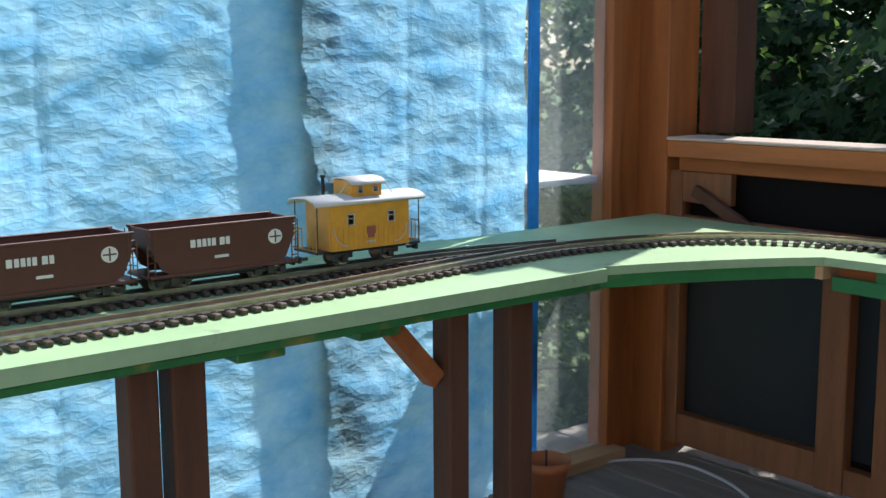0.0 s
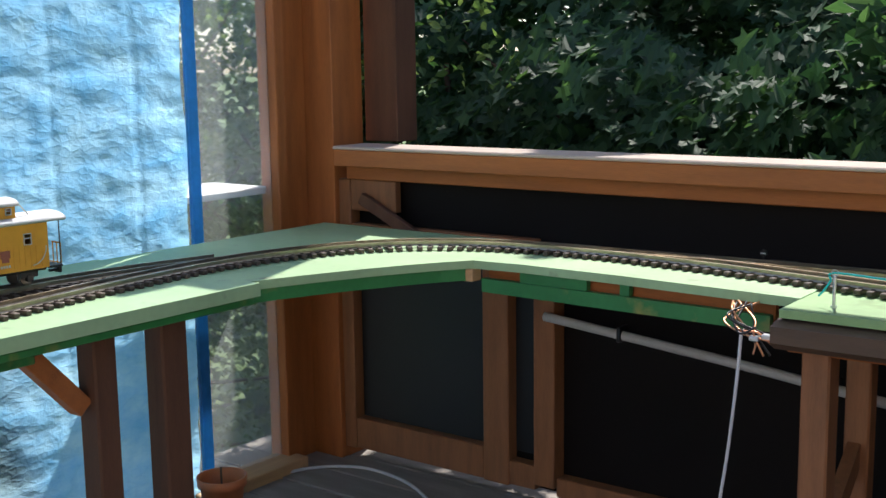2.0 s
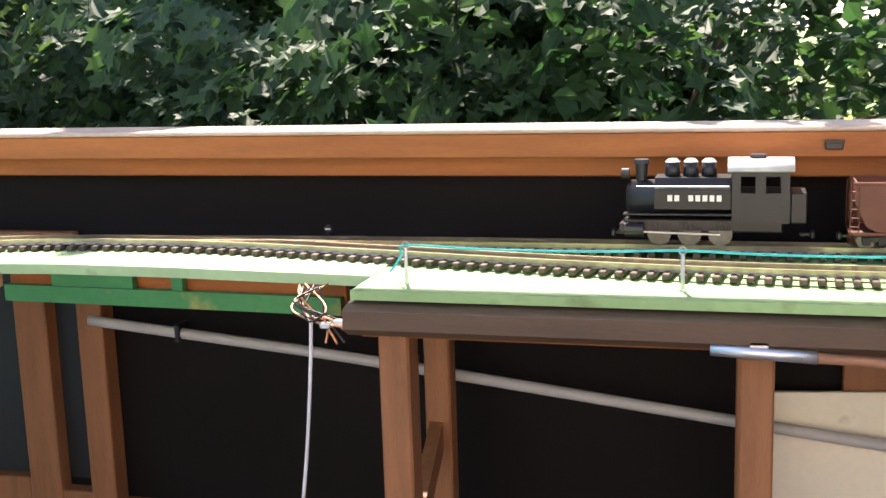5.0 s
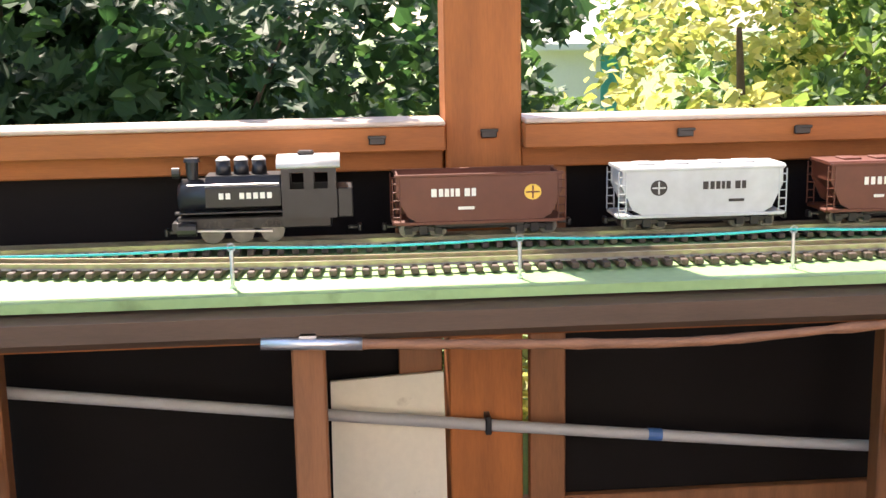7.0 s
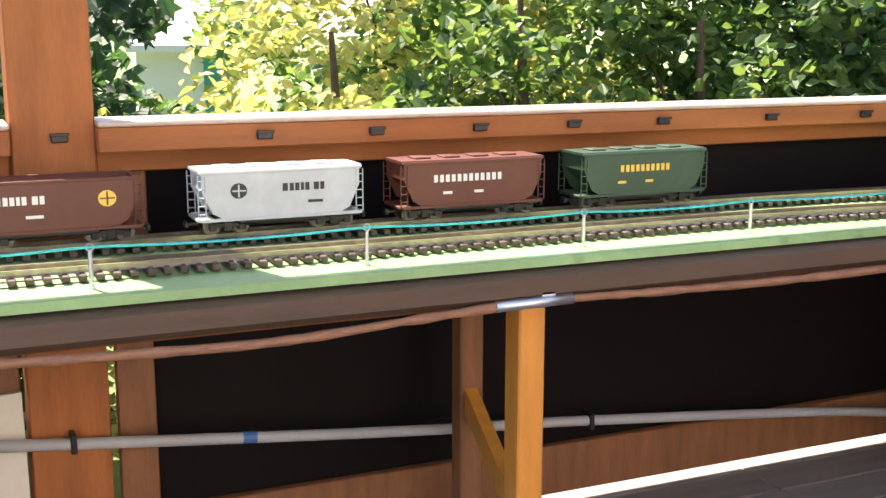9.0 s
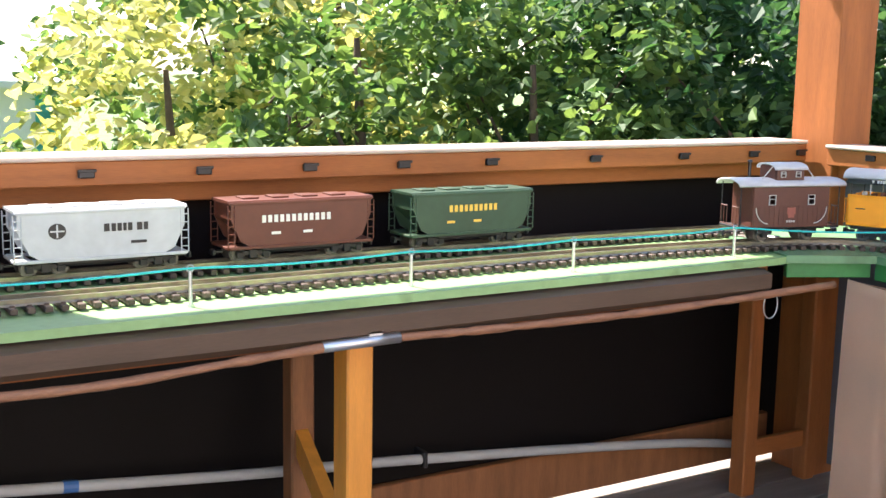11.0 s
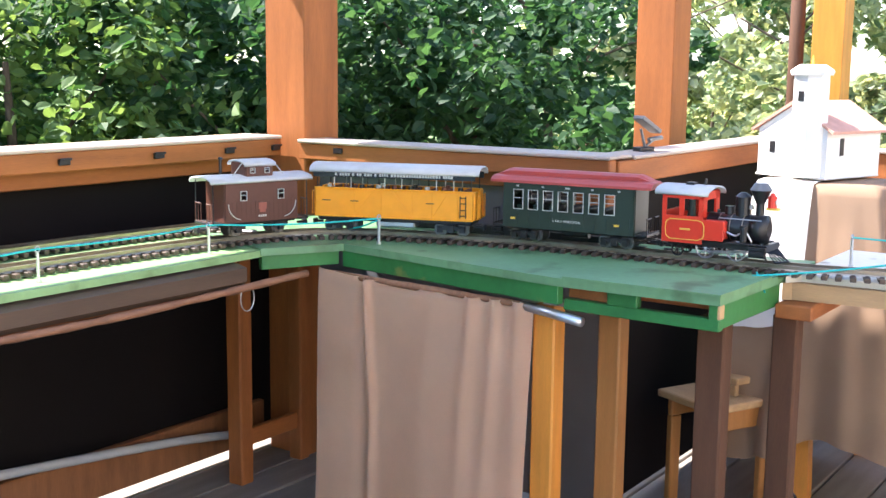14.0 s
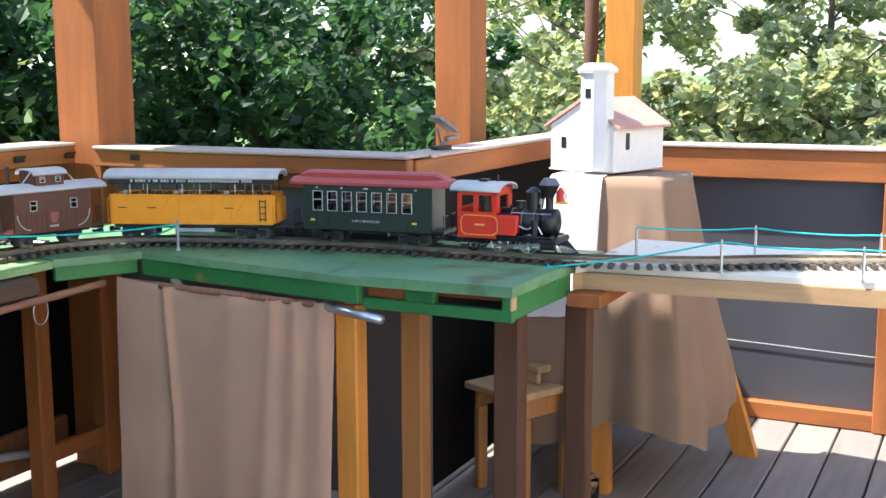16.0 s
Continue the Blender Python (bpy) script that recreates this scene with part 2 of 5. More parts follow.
TARP = tarp_surface()
PLEXI = glass_like("hazy_plexiglass", (0.9, 0.93, 0.93), 0.06, 1.12)
hz, hm = PLEXI.node_tree.nodes.new("ShaderNodeBsdfTranslucent"), PLEXI.node_tree.nodes.new("ShaderNodeMixShader")
hz.inputs[0].default_value, hm.inputs[0].default_value = (0.8, 0.85, 0.85, 1), 0.13
PLEXI.node_tree.links.new(PLEXI.node_tree.nodes["Principled BSDF"].outputs[0], hm.inputs[1])
PLEXI.node_tree.links.new(hz.outputs[0], hm.inputs[2])
PLEXI.node_tree.links.new(hm.outputs[0], PLEXI.node_tree.nodes["Material Output"].inputs[0])


# building helpers
def part(name, bm, material, parent=None, label="", smooth=False):
    me = bpy.data.meshes.new(name)
    bmesh.ops.recalc_face_normals(bm, faces=bm.faces)
    bm.to_mesh(me)
    bm.free()
    me.materials.append(material)
    if smooth:
        for p in me.polygons:
            p.use_smooth = True
    ob = new(name, me)
    if parent:
        ob.parent = parent
    return tagged(ob, label)


def thing(name, label, category, at=(0, 0, 0), turn=0.0, group="", kind=""):
    ob = new(name)
    ob.matrix_world = pose(*at, 0, 0, turn)
    return tagged(ob, label, category, group, kind)


def box(bm, x0, x1, y0, y1, z0, z1, bevel=0.0, m=None):
    r = bmesh.ops.create_cube(bm, size=1, matrix=Matrix.Translation(((x0 + x1) / 2, (y0 + y1) / 2, (z0 + z1) / 2)) @ Matrix.Diagonal((x1 - x0, y1 - y0, z1 - z0, 1)))
    vs = r["verts"]
    if m is not None:
        bmesh.ops.transform(bm, matrix=m, verts=vs)
    if bevel:
        es = list({e for v in vs for e in v.link_edges})
        bmesh.ops.bevel(bm, geom=es, offset=bevel, segments=1, affect="EDGES", profile=0.5)
    return bm


def cube(x0, x1, y0, y1, z0, z1, bevel=0.003):
    return box(bmesh.new(), x0, x1, y0, y1, z0, z1, bevel)


def rod(bm, a, b, r, r2=None, seg=10):
    a, b = Vector(a), Vector(b)
    d = b - a
    m = Matrix.Translation((a + b) / 2) @ d.to_track_quat("Z", "Y").to_matrix().to_4x4()
    bmesh.ops.create_cone(bm, cap_ends=True, segments=seg, radius1=r, radius2=r if r2 is None else r2, depth=d.length, matrix=m)
    return bm


def slab(points, z0, z1):
    bm = bmesh.new()
    low = [bm.verts.new((x, y, z0)) for x, y in points]
    top = [bm.verts.new((x, y, z1)) for x, y in points]
    bm.faces.new(top)
    bm.faces.new(low[::-1])
    for i in range(len(points)):
        j = (i + 1) % len(points)
        bm.faces.new((low[i], low[j], top[j], top[i]))
    return bm


def loft(profiles, closed=True, caps=True):
    """Joins rings of points, all of one length."""
    bm = bmesh.new()
    rings = [[bm.verts.new(p) for p in ring] for ring in profiles]
    n = len(rings[0])
    for a, b in zip(rings, rings[1:]):
        for i in range(n if closed else n - 1):
            j = (i + 1) % n
            bm.faces.new((a[i], a[j], b[j], b[i]))
    if caps and closed:
        bm.faces.new(rings[0][::-1])
        bm.faces.new(rings[-1])
    return bm


def strand(points, r, seg=8, wobble=0.0):
    """A round strand along a smooth line."""
    ps = curve_points(points, 10)
    rings = []
    for i, p in enumerate(ps):
        d = (ps[min(i + 1, len(ps) - 1)] - ps[max(i - 1, 0)]).normalized()
        side = d.cross(Vector((0, 0, 1)))
        side = side.normalized() if side.length > 0.05 else Vector((1, 0, 0))
        up = side.cross(d)
        k = r * (1 + wobble * noise.noise(p * 23))
        rings.append([p + k * (math.cos(a) * side + math.sin(a) * up) for a in (2 * math.pi * s / seg for s in range(seg))])
    return loft(rings)


def curve_points(points, steps):
    ps = [Vector(p) for p in points]
    ps = [2 * ps[0] - ps[1], *ps, 2 * ps[-1] - ps[-2]]
    out = []
    for a, b, c, d in zip(ps, ps[1:], ps[2:], ps[3:]):
        for k in range(steps):
            t = k / steps
            out.append(0.5 * (2 * b + (c - a) * t + (2 * a - 5 * b + 4 * c - d) * t * t + (3 * b - a - 3 * c + d) * t ** 3))
    out.append(ps[-2])
    return out


LOBES = ((0.0, -0.5, 0.0), (0.16, -0.22, 0.04), (0.5, -0.2, 0.10), (0.27, 0.06, 0.06), (0.42, 0.32, 0.07), (0.13, 0.22, 0.03), (0.0, 0.58, -0.06))


def leaf_mesh(bm_data, centre, size, rng, lobed=False):
    """One folded leaf, pointed or with five lobes, added to lists of vertices and faces."""
    vs, fs = bm_data
    if lobed:
        q = Euler((rng.uniform(0.1, 1.35), rng.uniform(-0.6, 0.6), rng.uniform(-0.9, 0.9))).to_matrix()
        k = len(vs)
        for x, y, z in LOBES + tuple((-x, y, z) for x, y, z in LOBES[1:6]):
            vs.append(centre + q @ Vector((x * size, y * size, z * size)))
        fs += [(k, k + 1, k + 2, k + 3, k + 4, k + 5, k + 6), (k, k + 6, k + 11, k + 10, k + 9, k + 8, k + 7)]
        return
    q = Euler((rng.uniform(-1.1, 1.1), rng.uniform(-1.1, 1.1), rng.uniform(0, 6.28))).to_matrix()
    k = len(vs)
    for x, y, z in ((0, -0.5, 0), (0.33, -0.12, 0.10), (0.26, 0.2, 0.08), (0, 0.55, -0.05), (-0.26, 0.2, 0.08), (-0.33, -0.12, 0.10)):
        vs.append(centre + q @ Vector((x * size, y * size, z * size)))
    fs += [(k, k + 1, k + 2, k + 3), (k, k + 3, k + 4, k + 5)]


def foliage(clusters, count, size, seed, lobed=False):
    """Leaves on the shells of many small lumps, with gaps between them."""
    rng = random.Random(seed)
    data = ([], [])
    for (cx, cy, cz), r in clusters:
        for _ in range(count):
            d = Vector((rng.gauss(0, 1), rng.gauss(0, 1), rng.gauss(0, 1))).normalized()
            k = r * rng.uniform(0.55, 1.05)
            leaf_mesh(data, Vector((cx, cy, cz)) + Vector((d.x * k, d.y * k, d.z * k * 0.8)), size * rng.uniform(0.6, 1.25), rng, lobed)
    me = bpy.data.meshes.new("crown")
    me.from_pydata(data[0], [], data[1])
    return me


def tree(name, label, at, lumps, count, size, material, height, seed, spread=(0.6, 0.5), lobed=False):
    rng = random.Random(seed)
    base = thing(name, label, "tree", at)
    bm = bmesh.new()
    rod(bm, (0, 0, 0), (0.03, 0.02, height * 0.45), 0.05, 0.035, 8)
    rod(bm, (0.03, 0.02, height * 0.45), (-0.03, 0, height * 0.9), 0.035, 0.012, 8)
    clusters = []
    for _ in range(lumps):
        z = height * rng.uniform(0.12, 1.0)
        c = (rng.gauss(0, spread[0]), rng.gauss(0, spread[1]), z)
        if -2.42 < at[0] + c[0] < 4.6 and at[1] + c[1] < 2.62:
            continue  # kept trimmed back from the porch
        clusters.append((c, rng.uniform(0.13, 0.3)))
        if rng.random() < 0.22:
            rod(bm, (0, 0, z * 0.7), c, 0.014, 0.004, 5)
    part("trunk", bm, BARK, base)
    me = foliage(clusters, count, size, seed + 1, lobed)
    me.materials.append(material)
    crown = new("crown", me)
    crown.parent = base
    return base


# ground, deck and an added, unseen wall behind
tagged(part("ground", slab([(-400, -400), (400, -400), (400, 400), (-400, 400)], -0.75, -0.6), EARTH), "green lawn ground round the porch", "ground", kind="structure")
floor = thing("floor", "weathered grey-brown plank deck of the porch", "floor", kind="structure")
part("joists", slab([(-2.3, -3.2), (4.7, -3.2), (4.7, 2.16), (-2.3, 2.16)], -0.2, -0.036), DARKSTAIN, floor)
# Added out of view as a pale surface that throws sunlight back north.
tagged(part("wall_south", cube(-6, 8, -3.6, -3.4, -0.6, 3.2), SIDING), "unseen pale wall added behind to bounce sunlight onto the porch", "wall", kind="structure")

# Unseen ceiling strip, cut to size so its shade falls on the east bench.
tagged(part("ceiling", cube(-1.15, 3.06, 1.05, 2.61, 2.45, 2.55), SIDING), "unseen pale ceiling strip placed to shade the east bench and curtain", "ceiling", kind="structure")

# railing along the north side
def railing(name, label, x0, x1):
    r = thing(name, label, "railing", kind="structure")
    part("top_rail", cube(x0, x1, 1.945, 1.99, 0.928, 0.978), STAIN, r)
    part("cap", cube(x0, x1, 1.94, 2.09, 0.978, 0.988), CAPWOOD, r)
    part("lower_rail", cube(x0, x1, 2.0, 2.035, 0.885, 0.93), STAIN, r)
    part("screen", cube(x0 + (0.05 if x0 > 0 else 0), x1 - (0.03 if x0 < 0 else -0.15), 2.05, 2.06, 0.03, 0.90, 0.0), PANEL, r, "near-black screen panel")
    return r


north_west = railing("railing_north_west", "brown stained wooden railing with black screen panels", -1.89, 0.60)
north_east = railing("railing_north_east", "brown stained wooden railing with black screens beside the corner post", 0.757, 3.13)
part("stile", cube(-1.935, -1.876, 2.0, 2.046, 0.035, 0.884), LEGWOOD, north_west)
part("stile", cube(-1.39, -1.303, 2.0, 2.046, 0.035, 0.70), LEGWOOD, north_west)
part("stile", cube(-1.213, -1.146, 1.99, 2.046, 0.06, 0.70), LEGWOOD, north_west)
part("bottom_board", cube(-1.875, -1.391, 2.002, 2.044, 0.038, 0.135), LEGWOOD, north_west)
part("bottom_board", cube(-1.302, -1.214, 2.002, 2.044, 0.04, 0.11), LEGWOOD, north_west)
part("bottom_board", cube(-1.145, 0.5, 2.0, 2.046, 0.035, 0.09), LEGWOOD, north_west)
part("mid_rail", cube(-1.875, -1.214, 2.004, 2.036, 0.702, 0.75), LEGWOOD, north_west)
part("corner_board", cube(-1.875, -1.70, 2.002, 2.03, 0.79, 0.884), LEGWOOD, north_west)
for a, b in ((-1.875, -1.391), (-1.302, -1.214)):
    part("inset_screen", cube(a + 0.002, b - 0.002, 2.038, 2.047, 0.13, 0.701, 0.0), PANEL_BLUE, north_west, "blue-black screen panel set in the frame")
bm = bmesh.new()
box(bm, -0.13, 0.13, -0.01, 0.01, -0.018, 0.018, 0.002, pose(-1.70, 1.985, 0.775, 0, 26, 0))
part("brace", bm, DARKSTAIN, north_west, "slanting dark brace in the corner")
part("bottom_board", cube(0.76, 3.12, 2.02, 2.046, 0.035, 0.16), LEGWOOD, north_east)
for x0, x1 in ((0.50, 0.592), (0.777, 0.855)):
    part("stile", cube(x0, x1, 2.02, 2.046, 0.05, 0.9), LEGWOOD, north_west if x0 < 0.6 else north_east)
for x0, x1 in ((-2.10, -1.97),):
    tagged(part("corner_post_west", cube(x0 - 0.05, x1 + 0.05, 1.98, 2.12, -0.6, 2.5), STAIN_UP), "thick brown stained corner post beside the plastic window", "post", kind="structure")
tagged(part("dark_post", cube(-1.93, -1.80, 2.14, 2.24, 0.99, 2.5), DARKSTAIN), "dark brown upright board on top of the railing", "post", kind="structure")
tagged(part("post_north", cube(0.603, 0.757, 1.985, 2.12, -0.6, 2.5), STAIN_UP), "wide brown stained porch post between the railings", "post", kind="structure")
tagged(part("corner_post_east", cube(3.145, 3.30, 1.865, 2.02, -0.6, 2.5), STAIN_UP), "brown stained corner post joining two railings", "post", kind="structure")

# railing on the east side and round the alcove
east = thing("railing_east", "brown stained railing with grey-black panel beside the bench", "railing", kind="structure")
part("top_rail", cube(3.12, 3.16, 0.85, 1.865, 0.922, 0.97), STAIN_Y, east)
part("cap", cube(3.11, 3.24, 0.845, 1.865, 0.97, 0.98), CAPWOOD, east)
part("lower_rail", cube(3.17, 3.20, 0.95, 1.865, 0.88, 0.925), STAIN_Y, east)
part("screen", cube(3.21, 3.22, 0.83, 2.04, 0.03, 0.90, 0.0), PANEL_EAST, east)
part("newel", cube(3.13, 3.20, 0.855, 0.945, 0.70, 0.92), STAIN_UP, east)
ret = thing("railing_alcove", "brown stained railing with black panel behind the church", "railing", kind="structure")
part("top_rail", cube(3.165, 4.5, 0.845, 0.885, 0.905, 0.965), STAIN, ret)
part("cap", cube(3.245, 4.6, 0.84, 0.95, 0.965, 0.976), CAPWOOD, ret)
part("screen", cube(3.225, 4.5, 0.895, 0.905, 0.03, 0.905, 0.0), PANEL, ret)
far = thing("railing_far", "brown stained far railing with a grey-black lower panel", "railing", kind="structure")
part("top_rail", cube(4.48, 4.52, -3.3, 0.79, 0.83, 0.93), STAIN_Y, far)
part("cap", cube(4.47, 4.59, -3.3, 0.785, 0.93, 0.942), CAPWOOD, far)
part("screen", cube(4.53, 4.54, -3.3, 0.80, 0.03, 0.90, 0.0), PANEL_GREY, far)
part("wire", strand([(4.522, 0.8, 0.275), (4.522, 0.26, 0.262), (4.522, -0.14, 0.250), (4.522, -1.5, 0.22)], 0.0018, 6), PVC, far, "thin grey wire along the panel", True)
part("stile", cube(4.475, 4.529, -0.235, -0.16, 0.004, 0.829), STAIN_UP, far)
part("bottom_board", cube(4.49, 4.53, -3.3, 0.79, 0.004, 0.062), STAIN_Y, far)
tagged(part("post_alcove", cube(4.32, 4.46, 1.22, 1.36, -0.6, 2.5), STAIN_UP), "brown stained post behind the alcove railing", "post", kind="structure")
tagged(part("post_far_corner", cube(6.22, 6.37, 1.19, 1.34, -0.6, 2.8), HONEY), "honey-brown corner post at the far railing", "post", kind="structure")
tagged(part("downpipe", rod(bmesh.new(), (6.27, 1.43, -0.6), (6.27, 1.43, 2.8), 0.036, seg=14), DARKSTAIN, smooth=True), "dark brown round downpipe beside the corner post", "downpipe", kind="structure")

# west wall: tarpaulin, plastic pane and their frame
west = thing("wall_west", "timber frame of the west wall", "wall", kind="structure")
bm = bmesh.new()
box(bm, -2.045, -2.015, -0.06, 0.06, -1.5, 0.75, 0.002, pose(0, 0.80, 0.9, 3.5, 0, 0))
part("outer_stud", bm, DARKSTAIN, west)
part("sill", cube(-2.06, -1.95, 1.44, 1.86, -0.03, 0.035), RAW, west)
part("stile", cube(-2.06, -2.0, 1.825, 1.865, 0.03, 2.4), STAIN_UP, west)
# White ledge added in place of a glow on the window sheet.
part("window_glow_ledge", cube(-2.33, -2.07, 1.40, 1.86, 0.845, 0.865), SHEDWALL, west, "white ledge standing in for a bright glow across the window")
part("inner_stud", cube(-2.12, -2.03, 1.866, 1.979, -0.1, 2.5), STAIN_UP, west)


def tarpaulin():
    ny, nz = 330, 150
    bm = bmesh.new()
    grid = []
    for j in range(nz + 1):
        row = []
        for i in range(ny + 1):
            y, z = -2.6 + 4.06 * i / ny, -0.02 + 1.49 * j / nz
            p = Vector((y * 3.0, z * 5.0, 0.3))
            x = -1.985 + 0.012 * noise.noise(p) + 0.007 * noise.noise(p * 2.7) + 0.006 * abs(noise.noise(p * 5.3)) + 0.0035 * abs(noise.noise(p * 11.0))
            for seam in (-0.9, -0.25, 0.12, 1.05, 1.30):
                x += 0.006 * math.exp(-((y - seam - 0.01 * noise.noise((z * 4, seam, 0))) / 0.007) ** 2)
            row.append(bm.verts.new((x, y, z)))
        grid.append(row)
    for a, b in zip(grid, grid[1:]):
        for i in range(ny):
            bm.faces.new((a[i], a[i + 1], b[i + 1], b[i]))
    ob = part("tarpaulin", bm, TARP, smooth=True)
    return tagged(ob, "crinkled blue plastic tarpaulin hung over the window opening", "tarpaulin")


tarp = tarpaulin()
part("hem", cube(-1.975, -1.96, 1.455, 1.492, -0.02, 1.47), surface("blue_hem", (0.12, 0.36, 0.62), 0.4, thin=0.75), tarp, "folded double blue edge")
pane = tagged(part("window_1", cube(-2.035, -2.031, 1.46, 1.825, 0.03, 2.4, 0.0), PLEXI), "hazy clear plastic window sheet beside the tarpaulin", "window", kind="structure")
pane.visible_shadow = False

# benches that carry the track
TOP = 0.755
CURVE_FRONT = [(-1.40, 1.10), (-1.362, 1.20), (-1.325, 1.29), (-1.283, 1.38), (-1.235, 1.47), (-1.19, 1.545), (-1.14, 1.61), (-1.0, 1.622), (-0.75, 1.617), (-0.335, 1.587)]
wb = thing("west_bench", "pale green painted bench top carrying the track beside the tarpaulin", "bench")
part("top", slab([(-1.358, -2.6), (-1.358, 1.118), (-1.93, 1.118), (-1.93, -2.6)], TOP - 0.026, TOP + 0.003), GREENTOP, wb)
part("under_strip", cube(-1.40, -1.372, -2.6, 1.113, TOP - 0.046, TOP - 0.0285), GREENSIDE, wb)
for y in (0.50, 0.24, -0.55):
    part("cross_batten", cube(-1.9, -1.42, y, y + 0.10, TOP - 0.075, TOP - 0.03), GREENSIDE, wb)


def leg(parent, x, y, wx, wy, z1, material=None, z0=0.0):
    return part("leg", cube(x, x + wx, y, y + wy, z0, z1, 0.004), material or DARKSTAIN, parent)


for y in (0.055, 0.93):
    leg(wb, -1.52, y if y < 0.5 else 0.755, 0.06, 0.055, TOP - 0.04)
for x, y, w in ((-1.52, 0.135, 0.065), (-1.52, 0.925, 0.07), (-1.86, 0.3, 0.06), (-1.86, -0.8, 0.06), (-1.52, -0.8, 0.06)):
    leg(wb, x, y, 0.06, w, TOP - 0.03)
bm = bmesh.new()
box(bm, -0.02, 0.02, -0.02, 0.02, -0.092, 0.085, 0.002, pose(-1.50, 0.685, 0.615, 42, 0, 0))
part("brace", bm, STAIN, wb, "diagonal brown brace")

cb = thing("corner_bench", "pale green curved bench corner with dark green skirting", "bench")
part("top", slab([*CURVE_FRONT, (-0.335, 1.93), (-1.92, 1.93), (-1.92, 1.10)], TOP - 0.018, TOP + 0.002), GREENTOP, cb)
skirt = [(x - 0.004, y + 0.006) for x, y in CURVE_FRONT[:7]]
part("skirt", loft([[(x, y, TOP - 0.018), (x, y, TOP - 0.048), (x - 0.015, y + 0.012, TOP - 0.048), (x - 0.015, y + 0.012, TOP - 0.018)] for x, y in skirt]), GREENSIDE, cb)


def front_y(x):
    """The front edge of the bench between the curve and the moulding."""
    return 1.622 - 0.035 * max(0, (x + 0.95) / 0.615) ** 1.3


def front_board(name, xa, xb, z0, z1, back, material, label=""):
    ya, yb = front_y(xa) + back, front_y(xb) + back
    part(name, loft([[(x, y, z0), (x, y, z1), (x, y + 0.018, z1), (x, y + 0.018, z0)] for x, y in ((xa, ya), (xb, yb))]), material, cb, label)


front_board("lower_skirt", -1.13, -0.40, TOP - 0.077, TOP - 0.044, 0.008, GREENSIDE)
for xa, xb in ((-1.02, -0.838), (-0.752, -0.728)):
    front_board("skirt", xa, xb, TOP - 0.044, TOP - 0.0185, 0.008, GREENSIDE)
front_board("inner_board", -1.13, -0.40, TOP - 0.070, TOP - 0.0185, 0.040, STAIN, "bare brown board in the slots")
part("block", cube(-1.178, -1.137, 1.60, 1.64, TOP - 0.050, TOP - 0.0185), RAW, cb, "pale wooden end block")

mb = thing("north_bench", "pale green bench top with weathered brown moulding along its front", "bench")
part("top", slab([(-0.335, 1.475), (2.52, 1.475), (2.70, 1.50), (2.70, 1.935), (-0.335, 1.935)], TOP - 0.016, TOP), GREENMID, mb)
bm = loft([[(x, 1.468, TOP - 0.022), (x, 1.445, TOP - 0.028), (x, 1.445, TOP - 0.06), (x, 1.468, TOP - 0.075), (x, 1.50, TOP - 0.075), (x, 1.50, TOP - 0.018)] for x in (-0.34, 2.47)])
part("moulding", bm, MOULD, mb, "weathered brown front moulding")
part("apron", cube(-0.33, 2.5, 1.505, 1.53, TOP - 0.088, TOP - 0.02), STAIN, mb)
part("back_board", cube(-0.33, 2.9, 1.915, 1.93, TOP - 0.08, TOP - 0.018), STAIN, mb)


def frame_leg(x, material, back=-0.01):
    leg(mb, x, 1.50, 0.055, 0.06, TOP - 0.075, material)
    leg(mb, x + back, 1.87, 0.055, 0.05, TOP - 0.075, LEGWOOD)
    bm = loft([[(x0, y, z0), (x0 + 0.028, y, z0), (x0 + 0.028, y, z0 + 0.06), (x0, y, z0 + 0.06)] for x0, y, z0 in ((x + 0.012, 1.565, 0.22), (x + back + 0.01, 1.87, 0.33))])
    part("stretcher", bm, material, mb)


frame_leg(-0.298, LEGWOOD, -0.03)
frame_leg(0.305, LEGWOOD)
frame_leg(1.432, HONEY, 0.052)
leg(mb, 2.832, 1.835, 0.05, 0.055, TOP - 0.02, STAIN_UP)
leg(mb, 3.10, 1.85, 0.04, 0.05, TOP - 0.06, STAIN_UP)
bm = bmesh.new()
box(bm, 2.88, 3.11, 1.865, 1.885, 0.10, 0.15, 0.003)
part("stretcher", bm, STAIN, mb)

eb = thing("east_bench", "green painted corner bench with worn green skirting", "bench")
part("top", slab([(2.55, 1.478), (2.735, 1.375), (2.645, 0.735), (2.645, 0.72), (2.655, 0.372), (2.985, 0.36), (3.205, 0.36), (3.205, 0.85), (3.125, 0.85), (3.115, 1.85), (3.115, 1.93), (2.705, 1.93)], TOP - 0.014, TOP + 0.004), GREENDEEP, eb)


def board(parent, a, b, z0, z1, thick, material, label=""):
    (x0, y0), (x1, y1) = a, b
    bm = bmesh.new()
    box(bm, 0, math.hypot(x1 - x0, y1 - y0), 0, thick, z0, z1, 0.002, pose(x0, y0, 0, 0, 0, math.degrees(math.atan2(y1 - y0, x1 - x0))))
    return part("skirt", bm, material, parent, label)


part("end_panel", slab([(2.643, 0.712), (2.652, 0.37), (2.915, 0.361), (2.905, 0.69), (2.80, 0.72)], TOP + 0.0045, TOP + 0.009), GREENDEEP, eb)
board(eb, (2.742, 1.385), (2.652, 0.725), 0.700, 0.741, 0.02, GREENSIDE)
board(eb, (2.56, 1.485), (2.742, 1.395), 0.705, 0.741, 0.02, GREENSIDE)
board(eb, (2.668, 0.72), (2.662, 0.375), 0.688, 0.712, 0.02, GREENSIDE, "green board with worn yellow edge")
